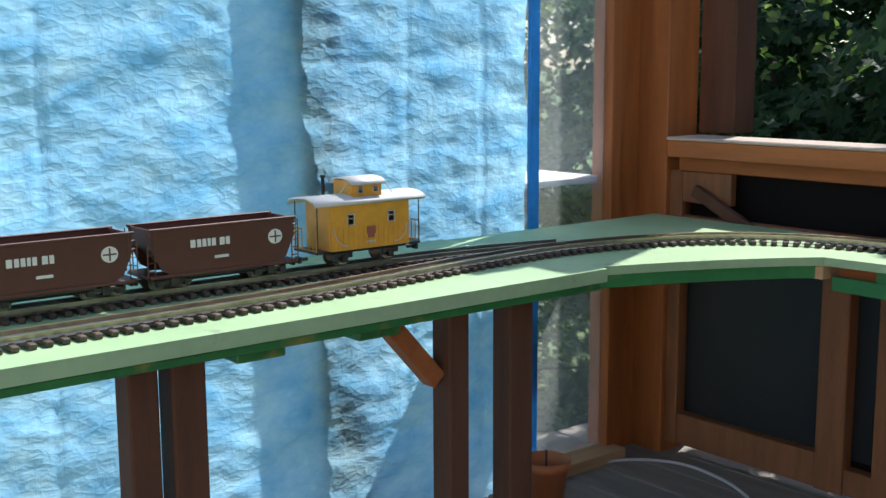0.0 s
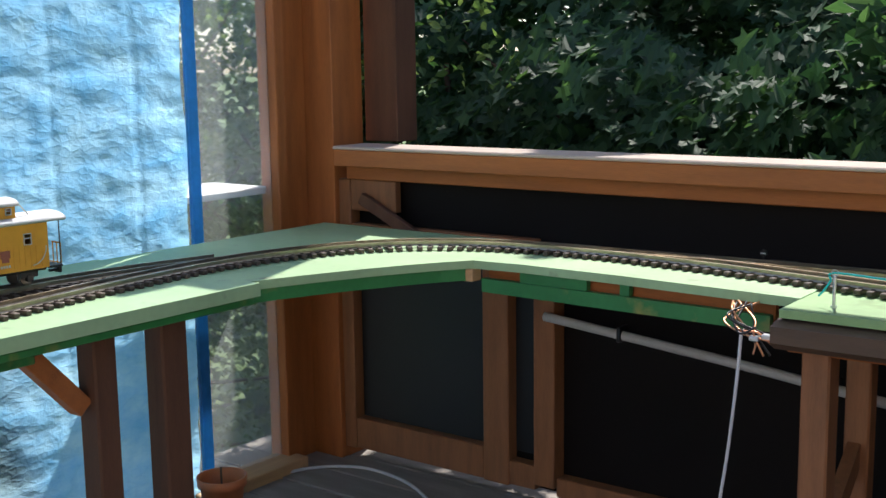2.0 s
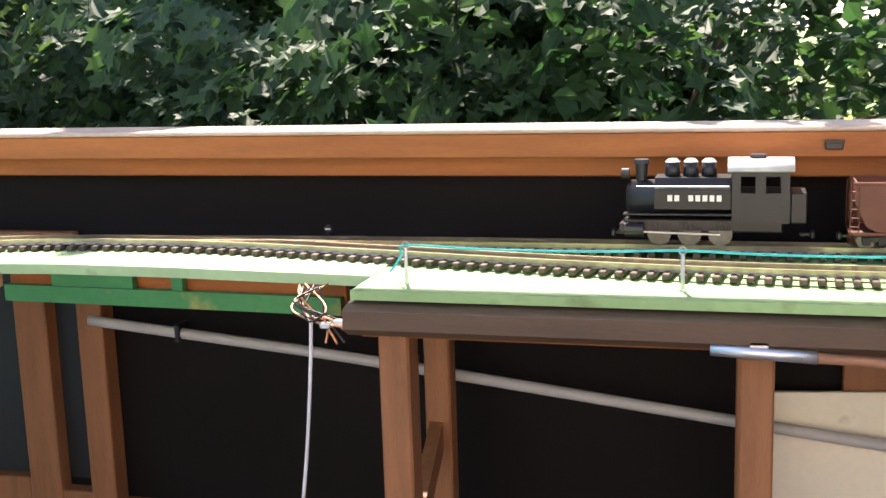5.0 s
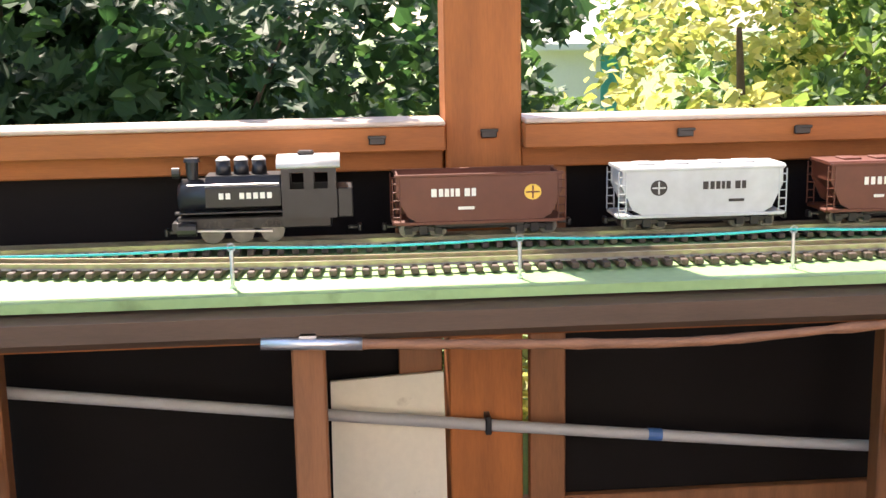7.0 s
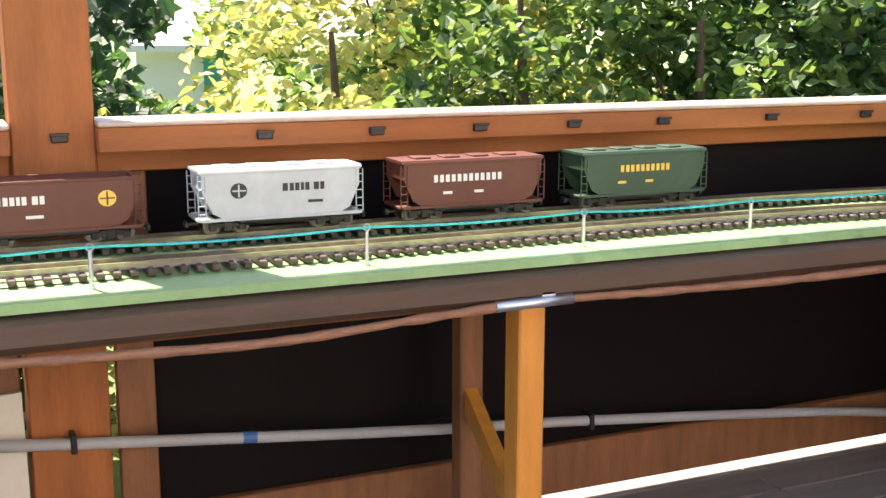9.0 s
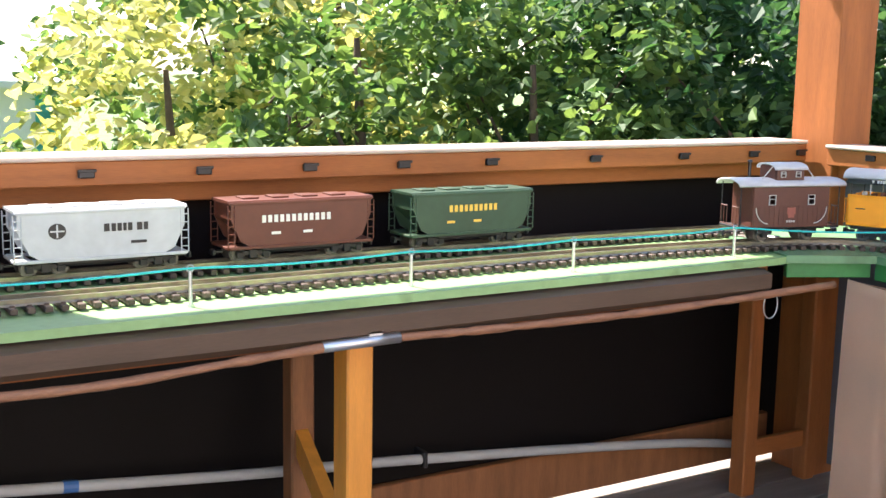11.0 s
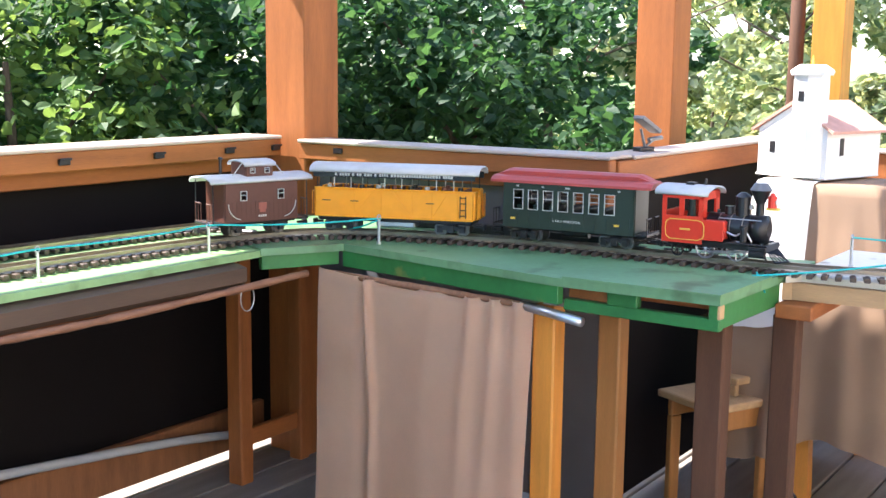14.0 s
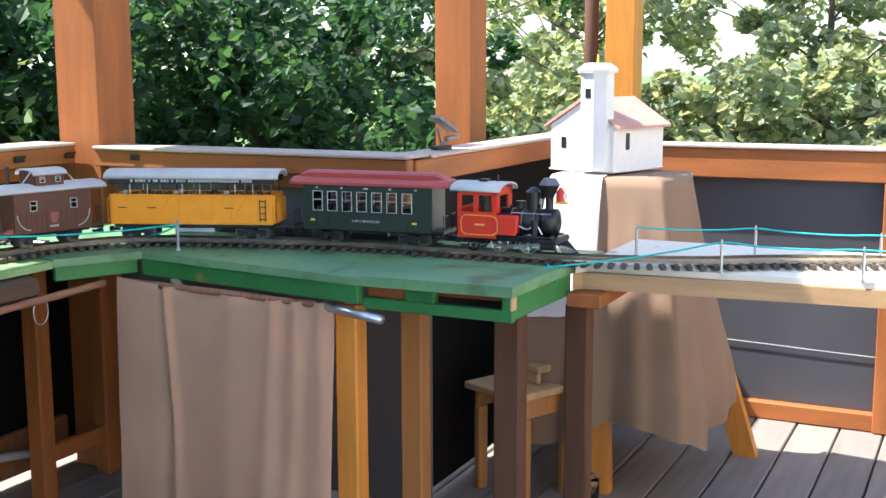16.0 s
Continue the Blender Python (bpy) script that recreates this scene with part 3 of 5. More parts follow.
board(eb, (2.69, 0.72), (2.68, 0.60), 0.712, 0.741, 0.02, STAIN)
board(eb, (2.668, 0.62), (2.664, 0.55), 0.712, 0.741, 0.02, GREENSIDE)
board(eb, (2.666, 0.40), (2.662, 0.375), 0.712, 0.741, 0.02, RAW)
board(eb, (2.662, 0.378), (2.985, 0.366), 0.690, 0.741, 0.02, GREENSIDE)
board(eb, (2.85, 0.72), (2.85, 0.38), 0.690, 0.741, 0.015, STAIN)
leg(eb, 2.695, 0.755, 0.05, 0.055, TOP - 0.07, HONEY)
leg(eb, 2.86, 0.68, 0.05, 0.055, TOP - 0.07, AMBER)
leg(eb, 2.80, 0.415, 0.05, 0.06, TOP - 0.07, DARKSTAIN)
part("stretcher", cube(2.75, 2.87, 0.70, 0.73, 0.06, 0.12), AMBER, eb)
part("edge_strip", cube(3.095, 3.108, 0.86, 1.50, TOP + 0.004, TOP + 0.03), BLACK, eb, "black plastic edging strip")

nb = thing("bare_wood_bench", "unpainted wooden bench continuing the track", "bench")
# Bare wood top coloured off-white to carry its sunlit look.
part("top", slab([(2.985, 0.355), (3.02, 0.33), (3.06, -0.30), (3.10, -2.5), (3.46, -2.5), (3.46, 0.355)], TOP - 0.014, TOP), WHITEWOOD, nb)
part("front_board", loft([[(x, y, TOP - 0.015), (x, y, TOP - 0.052), (x + 0.03, y, TOP - 0.052), (x + 0.03, y, TOP - 0.015)] for x, y in ((2.986, 0.362), (3.0, 0.345), (3.055, -0.30), (3.10, -2.5))]), RAW, nb)
part("cross_batten", cube(2.95, 3.3, 0.285, 0.364, TOP - 0.085, TOP - 0.054), STAIN, nb)
leg(nb, 2.988, 0.325, 0.045, 0.055, TOP - 0.085, DARKSTAIN)
leg(nb, 3.1, -1.2, 0.05, 0.06, TOP - 0.06, DARKSTAIN)

# the two model tracks
MAIN = [(-1.475, -2.4, 0), (-1.478, -1.0, 0), (-1.487, -0.2, 0), (-1.505, 0.4, 0), (-1.565, 0.9, 0), (-1.572, 1.25, 0), (-1.47, 1.56, 0), (-1.27, 1.74, 0), (-1.0, 1.80, 0), (-0.7, 1.79, 0), (-0.4, 1.745, 0), (0.0, 1.675, 0), (0.4, 1.635, 0), (1.0, 1.63, 0), (1.6, 1.63, 0), (2.1, 1.625, 0), (2.4, 1.605, 0), (2.65, 1.565, 0), (2.82, 1.45, 0), (2.93, 1.16, 0), (2.985, 0.86, 0), (2.993, 0.57, 0), (3.005, 0.31, 0), (3.07, 0.10, 0), (3.17, -0.07, 0), (3.28, -0.4, 0), (3.30, -1.0, 0), (3.30, -2.4, 0)]
SIDING_LINE = [(-0.95, 1.80, 0), (-0.6, 1.825, 0), (-0.2, 1.84, 0), (0.5, 1.845, 0), (1.5, 1.845, 0), (2.3, 1.84, 0), (2.72, 1.80, 0)]


WEST_LINE = [(-1.69, -2.4, 0), (-1.69, -0.6, 0), (-1.69, 0.0, 0), (-1.69, 0.5, 0), (-1.687, 0.8, 0), (-1.665, 1.02, 0), (-1.615, 1.24, 0)]


def even(points, step):
    """Points at even steps along a smooth line, with the headings there."""
    ps = curve_points(points, 40)
    out, left = [], 0.0
    for a, b in zip(ps, ps[1:]):
        d = (b - a).length
        while left <= d:
            out.append((a.lerp(b, left / d), math.atan2(b.y - a.y, b.x - a.x)))
            left += step
        left -= d
    return out


RAILTOP = TOP + 0.022


def tie_mesh():
    bm = bmesh.new()
    box(bm, -0.0065, 0.0065, -0.047, 0.047, 0, 0.010, 0.0015)
    for y in (-0.0225, 0.0225):
        box(bm, -0.004, 0.004, y - 0.008, y + 0.008, 0.010, 0.0125)
    me = bpy.data.meshes.new("tie")
    bm.to_mesh(me)
    bm.free()
    me.materials.append(TIE)
    return me


TIE_MESH = tie_mesh()


def track(name, label, line, z, skip=0.0):
    t = thing(name, label, "model track", kind="structure")
    for side in (-1, 1):
        rings = []
        for p, a in even(line, 0.02):
            n = Vector((-math.sin(a), math.cos(a), 0))
            c = p + n * side * 0.0235 + Vector((0, 0, z))
            rings.append([c + n * u + Vector((0, 0, v)) for u, v in ((-0.0045, 0.0105), (0.0045, 0.0105), (0.0012, 0.014), (0.0022, 0.022), (-0.0022, 0.022), (-0.0012, 0.014))])
        part("rail", loft(rings), RAIL, t)
    for k, (p, a) in enumerate(even(line, 0.0273)):
        if p.y < -0.75 or (skip and p.x < skip):
            continue
        o = new("tie", TIE_MESH)
        o.matrix_world = pose(p.x, p.y, z, 0, 0, math.degrees(a) + (k * 37 % 5 - 2) * 0.4)
        o.parent = t
    return t


track("model_track", "brown-tied garden scale model railway track with brass rails", MAIN, TOP + 0.0035)
track("siding_track", "brown-tied model railway siding behind the main track", SIDING_LINE, TOP + 0.003, -0.55)

track("siding_track", "brown-tied model railway siding between the main track and the tarpaulin", WEST_LINE, TOP + 0.003)

# trees and shrubs round the porch
rng = random.Random(4)
for k, (x, y, h) in enumerate([(-2.6, 3.5, 1.5), (-1.6, 3.4, 1.4), (-0.8, 3.7, 1.5), (0.0, 3.5, 1.35), (-1.1, 3.2, 1.2), (-2.0, 3.9, 1.6)]):
    tree("shrub", "dense dark green shrub with lobed leaves close behind the railing", (x, y, -0.6), 75, 85, 0.088, LEAF, h + 0.6, 20 + k, (0.5, 0.35), True)
for k, (x, y, h) in enumerate([(3.3, 3.5, 1.4), (2.6, 3.7, 1.5), (4.3, 3.0, 1.5), (5.2, 2.6, 1.6), (4.4, 3.9, 1.8)]):
    tree("shrub", "dense leafy green shrub close behind the railing", (x, y, -0.6), 58 if x < 3.5 else 75, 140, 0.068, LEAF_MID if x < 3.5 else LEAF, h + 0.6, 24 + k, (0.5, 0.35))
for k, (x, y, h) in enumerate([(-3.6, 2.6, 1.6), (-3.7, 1.6, 1.3), (-3.4, 2.5, 1.3), (-3.2, 3.1, 1.4)]):
    tree("shrub", "loose small-leaved shrub outside the plastic window", (x, y, -0.6), 70, 110, 0.04, LEAF_MID, h + 0.6, 29 + k, (0.5, 0.35))
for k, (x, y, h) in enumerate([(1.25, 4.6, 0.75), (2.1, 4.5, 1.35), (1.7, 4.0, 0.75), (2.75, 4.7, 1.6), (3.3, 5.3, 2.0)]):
    tree("shrub", "leafy yellow-green shrub behind the railing, coloured to look sunlit", (x, y, -0.6), 26 if x < 2.5 else 40, 100, 0.068, LEAF_LIGHT, h + 0.6, 50 + k, (0.6, 0.4))
# First three are raised so their unseen tops shade the shrubs.
for k, (x, y, h) in enumerate([(-4.2, 5.2, 4.4), (-2.8, 5.3, 4.8), (-1.7, 5.6, 4.2), (-0.3, 5.6, 2.4), (-1.0, 4.7, 2.1), (-2.1, 4.5, 2.1), (4.2, 5.6, 2.7), (6.2, 4.8, 2.7), (8.0, 3.8, 2.6), (-5.0, 2.6, 2.2), (3.0, 6.2, 2.3)]):
    tree("tree", "tall leafy tree beyond the shrubs", (x, y, -0.6), 75 if 2.5 < x < 5 else 90, 110, 0.09, LEAF_MID if 2.5 < x < 5 else LEAF, h + 0.6, 70 + k, (0.9, 0.8))
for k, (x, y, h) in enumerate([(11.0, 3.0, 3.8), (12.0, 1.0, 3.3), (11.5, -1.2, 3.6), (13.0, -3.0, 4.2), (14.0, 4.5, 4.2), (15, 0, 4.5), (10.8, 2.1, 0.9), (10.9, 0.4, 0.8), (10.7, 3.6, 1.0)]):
    tree("tree", "grey-green tree far beyond the deck, leaves paled to look sunlit", (x, y, -0.6), 78, 130, 0.11, LEAF_FAR, h + 0.6, 90 + k, (1.1, 1.1))

# Shed form made up for a small teal patch beyond the shrubs.
shed = thing("garden_shed", "pale shed with a teal door, made up for a small teal patch", "shed", (2.5, 9.0, -0.6), -8)
part("wall", cube(-0.55, 0.12, -0.4, 0.4, 0, 1.62), SHEDWALL, shed)
part("door", cube(-0.05, 0.10, -0.43, -0.402, 0.1, 1.55), surface("teal_door_paint", (0.05, 0.35, 0.32), 0.5), shed, "teal door")
part("roof", loft([[(x, -0.5, 1.6), (x, 0, 1.82), (x, 0.5, 1.6), (x, 0.5, 1.65), (x, 0, 1.87), (x, -0.5, 1.65)] for x in (-0.62, 0.19)]), SHEDWALL, shed)

# paints of the model trains
ORANGE = surface("yellow_orange_plastic", (0.95, 0.37, 0.012), 0.38, scale=25, vary=0.07, bump=0.05)
RED = surface("red_plastic", (0.72, 0.045, 0.022), 0.33, scale=25, vary=0.08, bump=0.04)
ROOFRED = surface("dull_red_roof_plastic", (0.42, 0.062, 0.05), 0.45, scale=20, vary=0.14, bump=0.08)
COACHGREEN = surface("dark_green_plastic", (0.022, 0.038, 0.026), 0.4, scale=20, vary=0.15, bump=0.05)
BOXBROWN = surface("freight_brown_plastic", (0.125, 0.036, 0.02), 0.5, scale=18, vary=0.16, bump=0.08)
CABBROWN = surface("caboose_brown_plastic", (0.10, 0.034, 0.022), 0.5, scale=18, vary=0.16, bump=0.08)
CABYELLOW = surface("faded_yellow_caboose_paint", (0.70, 0.33, 0.03), 0.5, scale=18, vary=0.16, bump=0.08)
HOPGREY = surface("light_grey_plastic", (0.50, 0.52, 0.53), 0.45, scale=16, vary=0.12, bump=0.06)
HOPGREEN = surface("bottle_green_plastic", (0.035, 0.075, 0.042), 0.45, scale=16, vary=0.15, bump=0.06)
ROOFGREY = surface("pale_grey_roof_plastic", (0.55, 0.55, 0.54), 0.5, scale=14, vary=0.14, bump=0.08)
LINING = surface("yellow_lining", (0.82, 0.52, 0.08), 0.45, vary=0.06, bump=0.0)
WHITE = surface("white_lettering", (0.78, 0.76, 0.70), 0.5, vary=0.05, bump=0.0)
PALEFRAME = surface("pale_window_frame", (0.50, 0.50, 0.46), 0.5, vary=0.08, bump=0.0)
SMOKE = surface("dark_grey_metal", (0.20, 0.20, 0.20), 0.45, 0.6, scale=20, vary=0.15)
STUCCO = surface("white_stucco", (0.80, 0.79, 0.76), 0.8, scale=14, vary=0.06, bump=0.25)
TILEPINK = surface("pink_terracotta_roof", (0.55, 0.30, 0.23), 0.7, scale=18, vary=0.2, bump=0.3)
SKIN = surface("dull_seat_plastic", (0.20, 0.07, 0.04), 0.6, scale=30, vary=0.3)


def bars(parent, name, material, rows, x, y, z, h, side=-1):
    """Plain bars standing in for lettering on a side wall; rows of (offset, width)."""
    bm = bmesh.new()
    for off, w in rows:
        box(bm, x + off, x + off + w, min(y, y + side * 0.0012), max(y, y + side * 0.0012), z, z + h)
    return tagged(part(name, bm, material, parent), kind="stuff")


def lettering(parent, text, size, x, y, z, material, side=-1):
    cu = bpy.data.curves.new("lettering", "FONT")
    cu.body, cu.size, cu.align_x, cu.extrude = text, size, "CENTER", 0.0003
    cu.space_character = 1.25
    cu.materials.append(material)
    ob = new("lettering", cu)
    ob.parent = parent
    ob.matrix_local = pose(x, y, z, 90, 0, 0 if side < 0 else 180)
    return ob


def wheel(parent, x, y, r):
    bm = bmesh.new()
    s = 1 if y > 0 else -1
    rod(bm, (x, y - 0.003 * s, r), (x, y + 0.003 * s, r), r, seg=16)
    rod(bm, (x, y - 0.004 * s, r), (x, y - 0.001 * s, r), r + 0.0025, seg=16)
    rod(bm, (x, y + 0.002 * s, r), (x, y + 0.006 * s, r), r * 0.3, seg=8)
    return part("wheel", bm, WHEEL, parent)


def bogie(parent, x, r=0.0145, base=0.028):
    bm = bmesh.new()
    for y in (-0.034, 0.034):
        box(bm, x - base - 0.008, x + base + 0.008, y - 0.003, y + 0.003, r - 0.001, r + 0.009, 0.001)
        for dx in (-base, base):
            box(bm, x + dx - 0.007, x + dx + 0.007, y - 0.005, y + 0.005, r - 0.007, r + 0.006, 0.001)
        box(bm, x - 0.008, x + 0.008, y - 0.006, y + 0.006, r - 0.008, r + 0.011, 0.001)
    box(bm, x - 0.010, x + 0.010, -0.034, 0.034, r, r + 0.012)
    b = part("bogie", bm, BLACK, parent)
    for dx in (-base, base):
        for y in (-0.0235, 0.0235):
            wheel(b, x + dx, y, r)
    return b


def coupler(parent, x, s):
    bm = bmesh.new()
    box(bm, min(x, x + s * 0.02), max(x, x + s * 0.02), -0.004, 0.004, 0.016, 0.022, 0.001)
    box(bm, min(x + s * 0.018, x + s * 0.026), max(x + s * 0.018, x + s * 0.026), -0.010, 0.010, 0.012, 0.026, 0.002)
    return part("coupler", bm, BLACK, parent)


def roof_arc(half, rise, n=10):
    return [(half * math.cos(math.pi - math.pi * k / n), rise * math.sin(math.pi * k / n)) for k in range(n + 1)]


def arched(x0, x1, half, z, rise, thick=0.004):
    arc = roof_arc(half, rise)
    ring = arc + [(y * 0.97, zz - thick) for y, zz in arc[::-1]]
    return loft([[(x, y, z + zz) for y, zz in ring] for x in (x0, x1)])


def railings(parent, x, w, z0, z1, material):
    bm = bmesh.new()
    for k in range(7):
        y = -w + 2 * w * k / 6
        if abs(y) > 0.012:
            rod(bm, (x, y, z0), (x, y, z1), 0.0012, seg=5)
    rod(bm, (x, -w, z0 + 0.002), (x, w, z0 + 0.002), 0.0014, seg=5)
    for s in (-1, 1):
        rod(bm, (x, s * 0.012, z1), (x, s * w, z1), 0.0016, seg=5)
    return tagged(part("end_railing", bm, material, parent), kind="stuff")


def open_car(at, turn):
    t = thing("open_excursion_car", "yellow open-sided model excursion car with a dark canopy", "model train car", at, turn)
    part("underframe", cube(-0.20, 0.20, -0.042, 0.042, 0.028, 0.042), BLACK, t)
    for s in (-1, 1):
        part("side_panel", cube(-0.203, 0.203, s * 0.048 - 0.0025, s * 0.048 + 0.0025, 0.040, 0.108, 0.001), ORANGE, t, "yellow side panel")
        part("top_ledge", cube(-0.205, 0.205, s * 0.049 - 0.0045, s * 0.049 + 0.0045, 0.108, 0.112, 0.001), ORANGE, t)
        part("bottom_ledge", cube(-0.205, 0.205, s * 0.0505 - 0.002, s * 0.0505 + 0.002, 0.038, 0.042, 0.001), ORANGE, t)
        part("end_panel", cube(s * 0.205 - 0.003, s * 0.205 + 0.003, -0.045, -0.013, 0.040, 0.110, 0.001), ORANGE, t)
        part("end_panel", cube(s * 0.205 - 0.003, s * 0.205 + 0.003, 0.013, 0.045, 0.040, 0.110, 0.001), ORANGE, t)
        for x0, x1 in ((-0.10, -0.05), (0.05, 0.0), (0.10, 0.14), (-0.10, -0.10), (-0.03, -0.03), (0.05, 0.05), (0.10, 0.10), (0.165, 0.165)):
            part("truss_rod", rod(bmesh.new(), (x0, s * 0.0508, 0.044), (x1, s * 0.0508, 0.106), 0.0007, seg=4), ORANGE, t)
        bars(t, "lettering", BLACK, [(-0.185, 0.022), (-0.11, 0.02), (0.085, 0.02)], 0.0, s * 0.0505, 0.078, 0.0022, s)
        bm = bmesh.new()
        for x in (0.172, 0.186):
            rod(bm, (x, s * 0.053, 0.046), (x, s * 0.053, 0.100), 0.0013, seg=5)
        for z in (0.052, 0.066, 0.082, 0.096):
            rod(bm, (0.172, s * 0.053, z), (0.186, s * 0.053, z), 0.0012, seg=5)
        part("grab_ladder", bm, BLACK, t)
        for k in range(10):
            x = -0.198 + 0.396 * k / 9
            part("canopy_post", rod(bmesh.new(), (x, s * 0.047, 0.110), (x, s * 0.047, 0.152), 0.0014, seg=5), PALEFRAME if k % 3 else BLACK, t)
        part("valance", cube(-0.208, 0.208, s * 0.0505 - 0.0015, s * 0.0505 + 0.0015, 0.138, 0.154, 0.0), BLACK, t, "black lettered canopy valance")
        rng_b = random.Random(9)
        rows, x = [], -0.15
        while x < 0.15:
            w = rng_b.choice((0.004, 0.005, 0.006))
            rows.append((x, w))
            x += w + rng_b.choice((0.002, 0.002, 0.007))
        bars(t, "lettering", PALEFRAME, rows, 0.0, s * 0.0521, 0.142, 0.007, s)
        railings(t, s * 0.214, 0.042, 0.042, 0.10, ORANGE)
    part("canopy", arched(-0.218, 0.218, 0.055, 0.153, 0.019), ROOFGREY, t, "pale grey arched canopy roof", True)
    for k in range(9):
        x = -0.17 + 0.34 * k / 8
        bm = box(bmesh.new(), x - 0.010, x + 0.008, -0.038, 0.038, 0.042, 0.088, 0.002)
        box(bm, x + 0.004, x + 0.008, -0.038, 0.038, 0.080, 0.112, 0.001)
        part("seat", bm, SKIN, t)
        for y in ((-0.022, 0.020) if k % 2 else (-0.024,)):
            bm = rod(bmesh.new(), (x - 0.004, y, 0.088), (x - 0.004, y, 0.118), 0.009, 0.006, 8)
            part("passenger_figure", bm, (PALEFRAME, SKIN, BLACK)[k % 3], t)
    for x in (-0.145, 0.145):
        bogie(t, x)
    for s in (-1, 1):
        coupler(t, s * 0.20, s)
    part("battery_box", cube(-0.05, 0.05, -0.03, 0.03, 0.014, 0.030), STEEL, t)
    return t


def window_frame(parent, x, y, z, w, h, s, material):
    bm = bmesh.new()
    e = 0.0016
    y0, y1 = sorted((y, y + s * 0.0025))
    box(bm, x - w / 2, x - w / 2 + e, y0, y1, z, z + h)
    box(bm, x + w / 2 - e, x + w / 2, y0, y1, z, z + h)
    for zz in (z, z + h * 0.55, z + h - e):
        box(bm, x - w / 2, x + w / 2, y0, y1, zz, zz + e)
    return part("window_frame", bm, material, parent)


def side_wall(length, y, z0, z1, windows, w, zw0, zw1, thick=0.002):
    """A side with real openings: strips below and above, piers between the windows."""
    bm = bmesh.new()
    box(bm, -length / 2, length / 2, y - thick, y + thick, z0, zw0)
    box(bm, -length / 2, length / 2, y - thick, y + thick, zw1, z1)
    edges = [-length / 2] + [e for x in windows for e in (x - w / 2, x + w / 2)] + [length / 2]
    for a, b in zip(edges[::2], edges[1::2]):
        box(bm, a, b, y - thick, y + thick, zw0, zw1)
    return bm


def coach(at, turn):
    t = thing("passenger_coach", "dark green model passenger coach with a red clerestory roof", "model train car", at, turn)
    wins = [-0.125 + 0.0385 * k for k in range(7)]
    for s in (-1, 1):
        part("side_wall", side_wall(0.33, s * 0.047, 0.034, 0.142, wins, 0.026, 0.078, 0.126), COACHGREEN, t)
        for x in wins:
            window_frame(t, x, s * 0.049, 0.078, 0.026, 0.048, s, PALEFRAME)
        bm = bmesh.new()
        for k in range(12):
            x = -0.155 + 0.31 * k / 11
            box(bm, x - 0.0008, x + 0.0008, s * 0.049 - 0.001, s * 0.049 + 0.001, 0.040, 0.074)
        tagged(part("panel_ribs", bm, COACHGREEN, t), kind="stuff")
        lettering(t, "LAKE WATSON", 0.0085, 0.0, s * 0.0495, 0.053, WHITE, s)
        bars(t, "number_bar", LINING, [(-0.145, 0.012), (0.118, 0.012)], 0.0, s * 0.0493, 0.053, 0.005, s)
        bars(t, "lettering", PALEFRAME, [(-0.13, 0.006), (-0.065, 0.006), (-0.005, 0.012), (0.06, 0.006), (0.125, 0.006)], 0, s * 0.0493, 0.132, 0.004, s)
        part("end_wall", cube(s * 0.165 - 0.002, s * 0.165 + 0.002, -0.0445, 0.0445, 0.034, 0.15, 0.001), COACHGREEN, t)
        part("platform", cube(min(s * 0.168, s * 0.196), max(s * 0.168, s * 0.196), -0.044, 0.044, 0.032, 0.038, 0.001), BLACK, t)
        railings(t, s * 0.194, 0.042, 0.038, 0.074, BLACK)
        for y in (-0.04, 0.04):
            bm = bmesh.new()
            for k in range(3):
                box(bm, min(s * 0.170, s * 0.192), max(s * 0.170, s * 0.192), y - 0.008, y + 0.008, 0.010 + k * 0.009, 0.012 + k * 0.009)
            part("step", bm, BLACK, t)
        coupler(t, s * 0.19, s)
    part("floor_pan", cube(-0.163, 0.163, -0.0445, 0.0445, 0.030, 0.036), BLACK, t)
    for k in range(7):
        part("seat", cube(-0.135 + k * 0.042, -0.118 + k * 0.042, -0.038, 0.038, 0.037, 0.09), COACHGREEN, t)
    ring = [(-0.055, 0.0), (-0.054, 0.006), (-0.042, 0.014), (-0.026, 0.017), (0.026, 0.017), (0.042, 0.014), (0.054, 0.006), (0.055, 0.0)]
    part("roof", loft([[(x, y * k, 0.141 + z * k) for y, z in ring] for x, k in ((-0.203, 0.82), (-0.195, 0.97), (-0.18, 1), (0.18, 1), (0.195, 0.97), (0.203, 0.82))]), ROOFRED, t, "dull red roof")
    clere = [(-0.024, 0.0), (-0.024, 0.010), (-0.012, 0.015), (0.012, 0.015), (0.024, 0.010), (0.024, 0.0)]
    part("clerestory", loft([[(x, y, 0.157 + z * k) for y, z in clere] for x, k in ((-0.192, 0.1), (-0.165, 1), (0.165, 1), (0.192, 0.1))]), ROOFRED, t)
    for x in (-0.115, 0.115):
        bogie(t, x, 0.0145, 0.026)
    part("tank", rod(bmesh.new(), (-0.035, 0.01, 0.022), (0.035, 0.01, 0.022), 0.010, seg=10), BLACK, t)
    return t


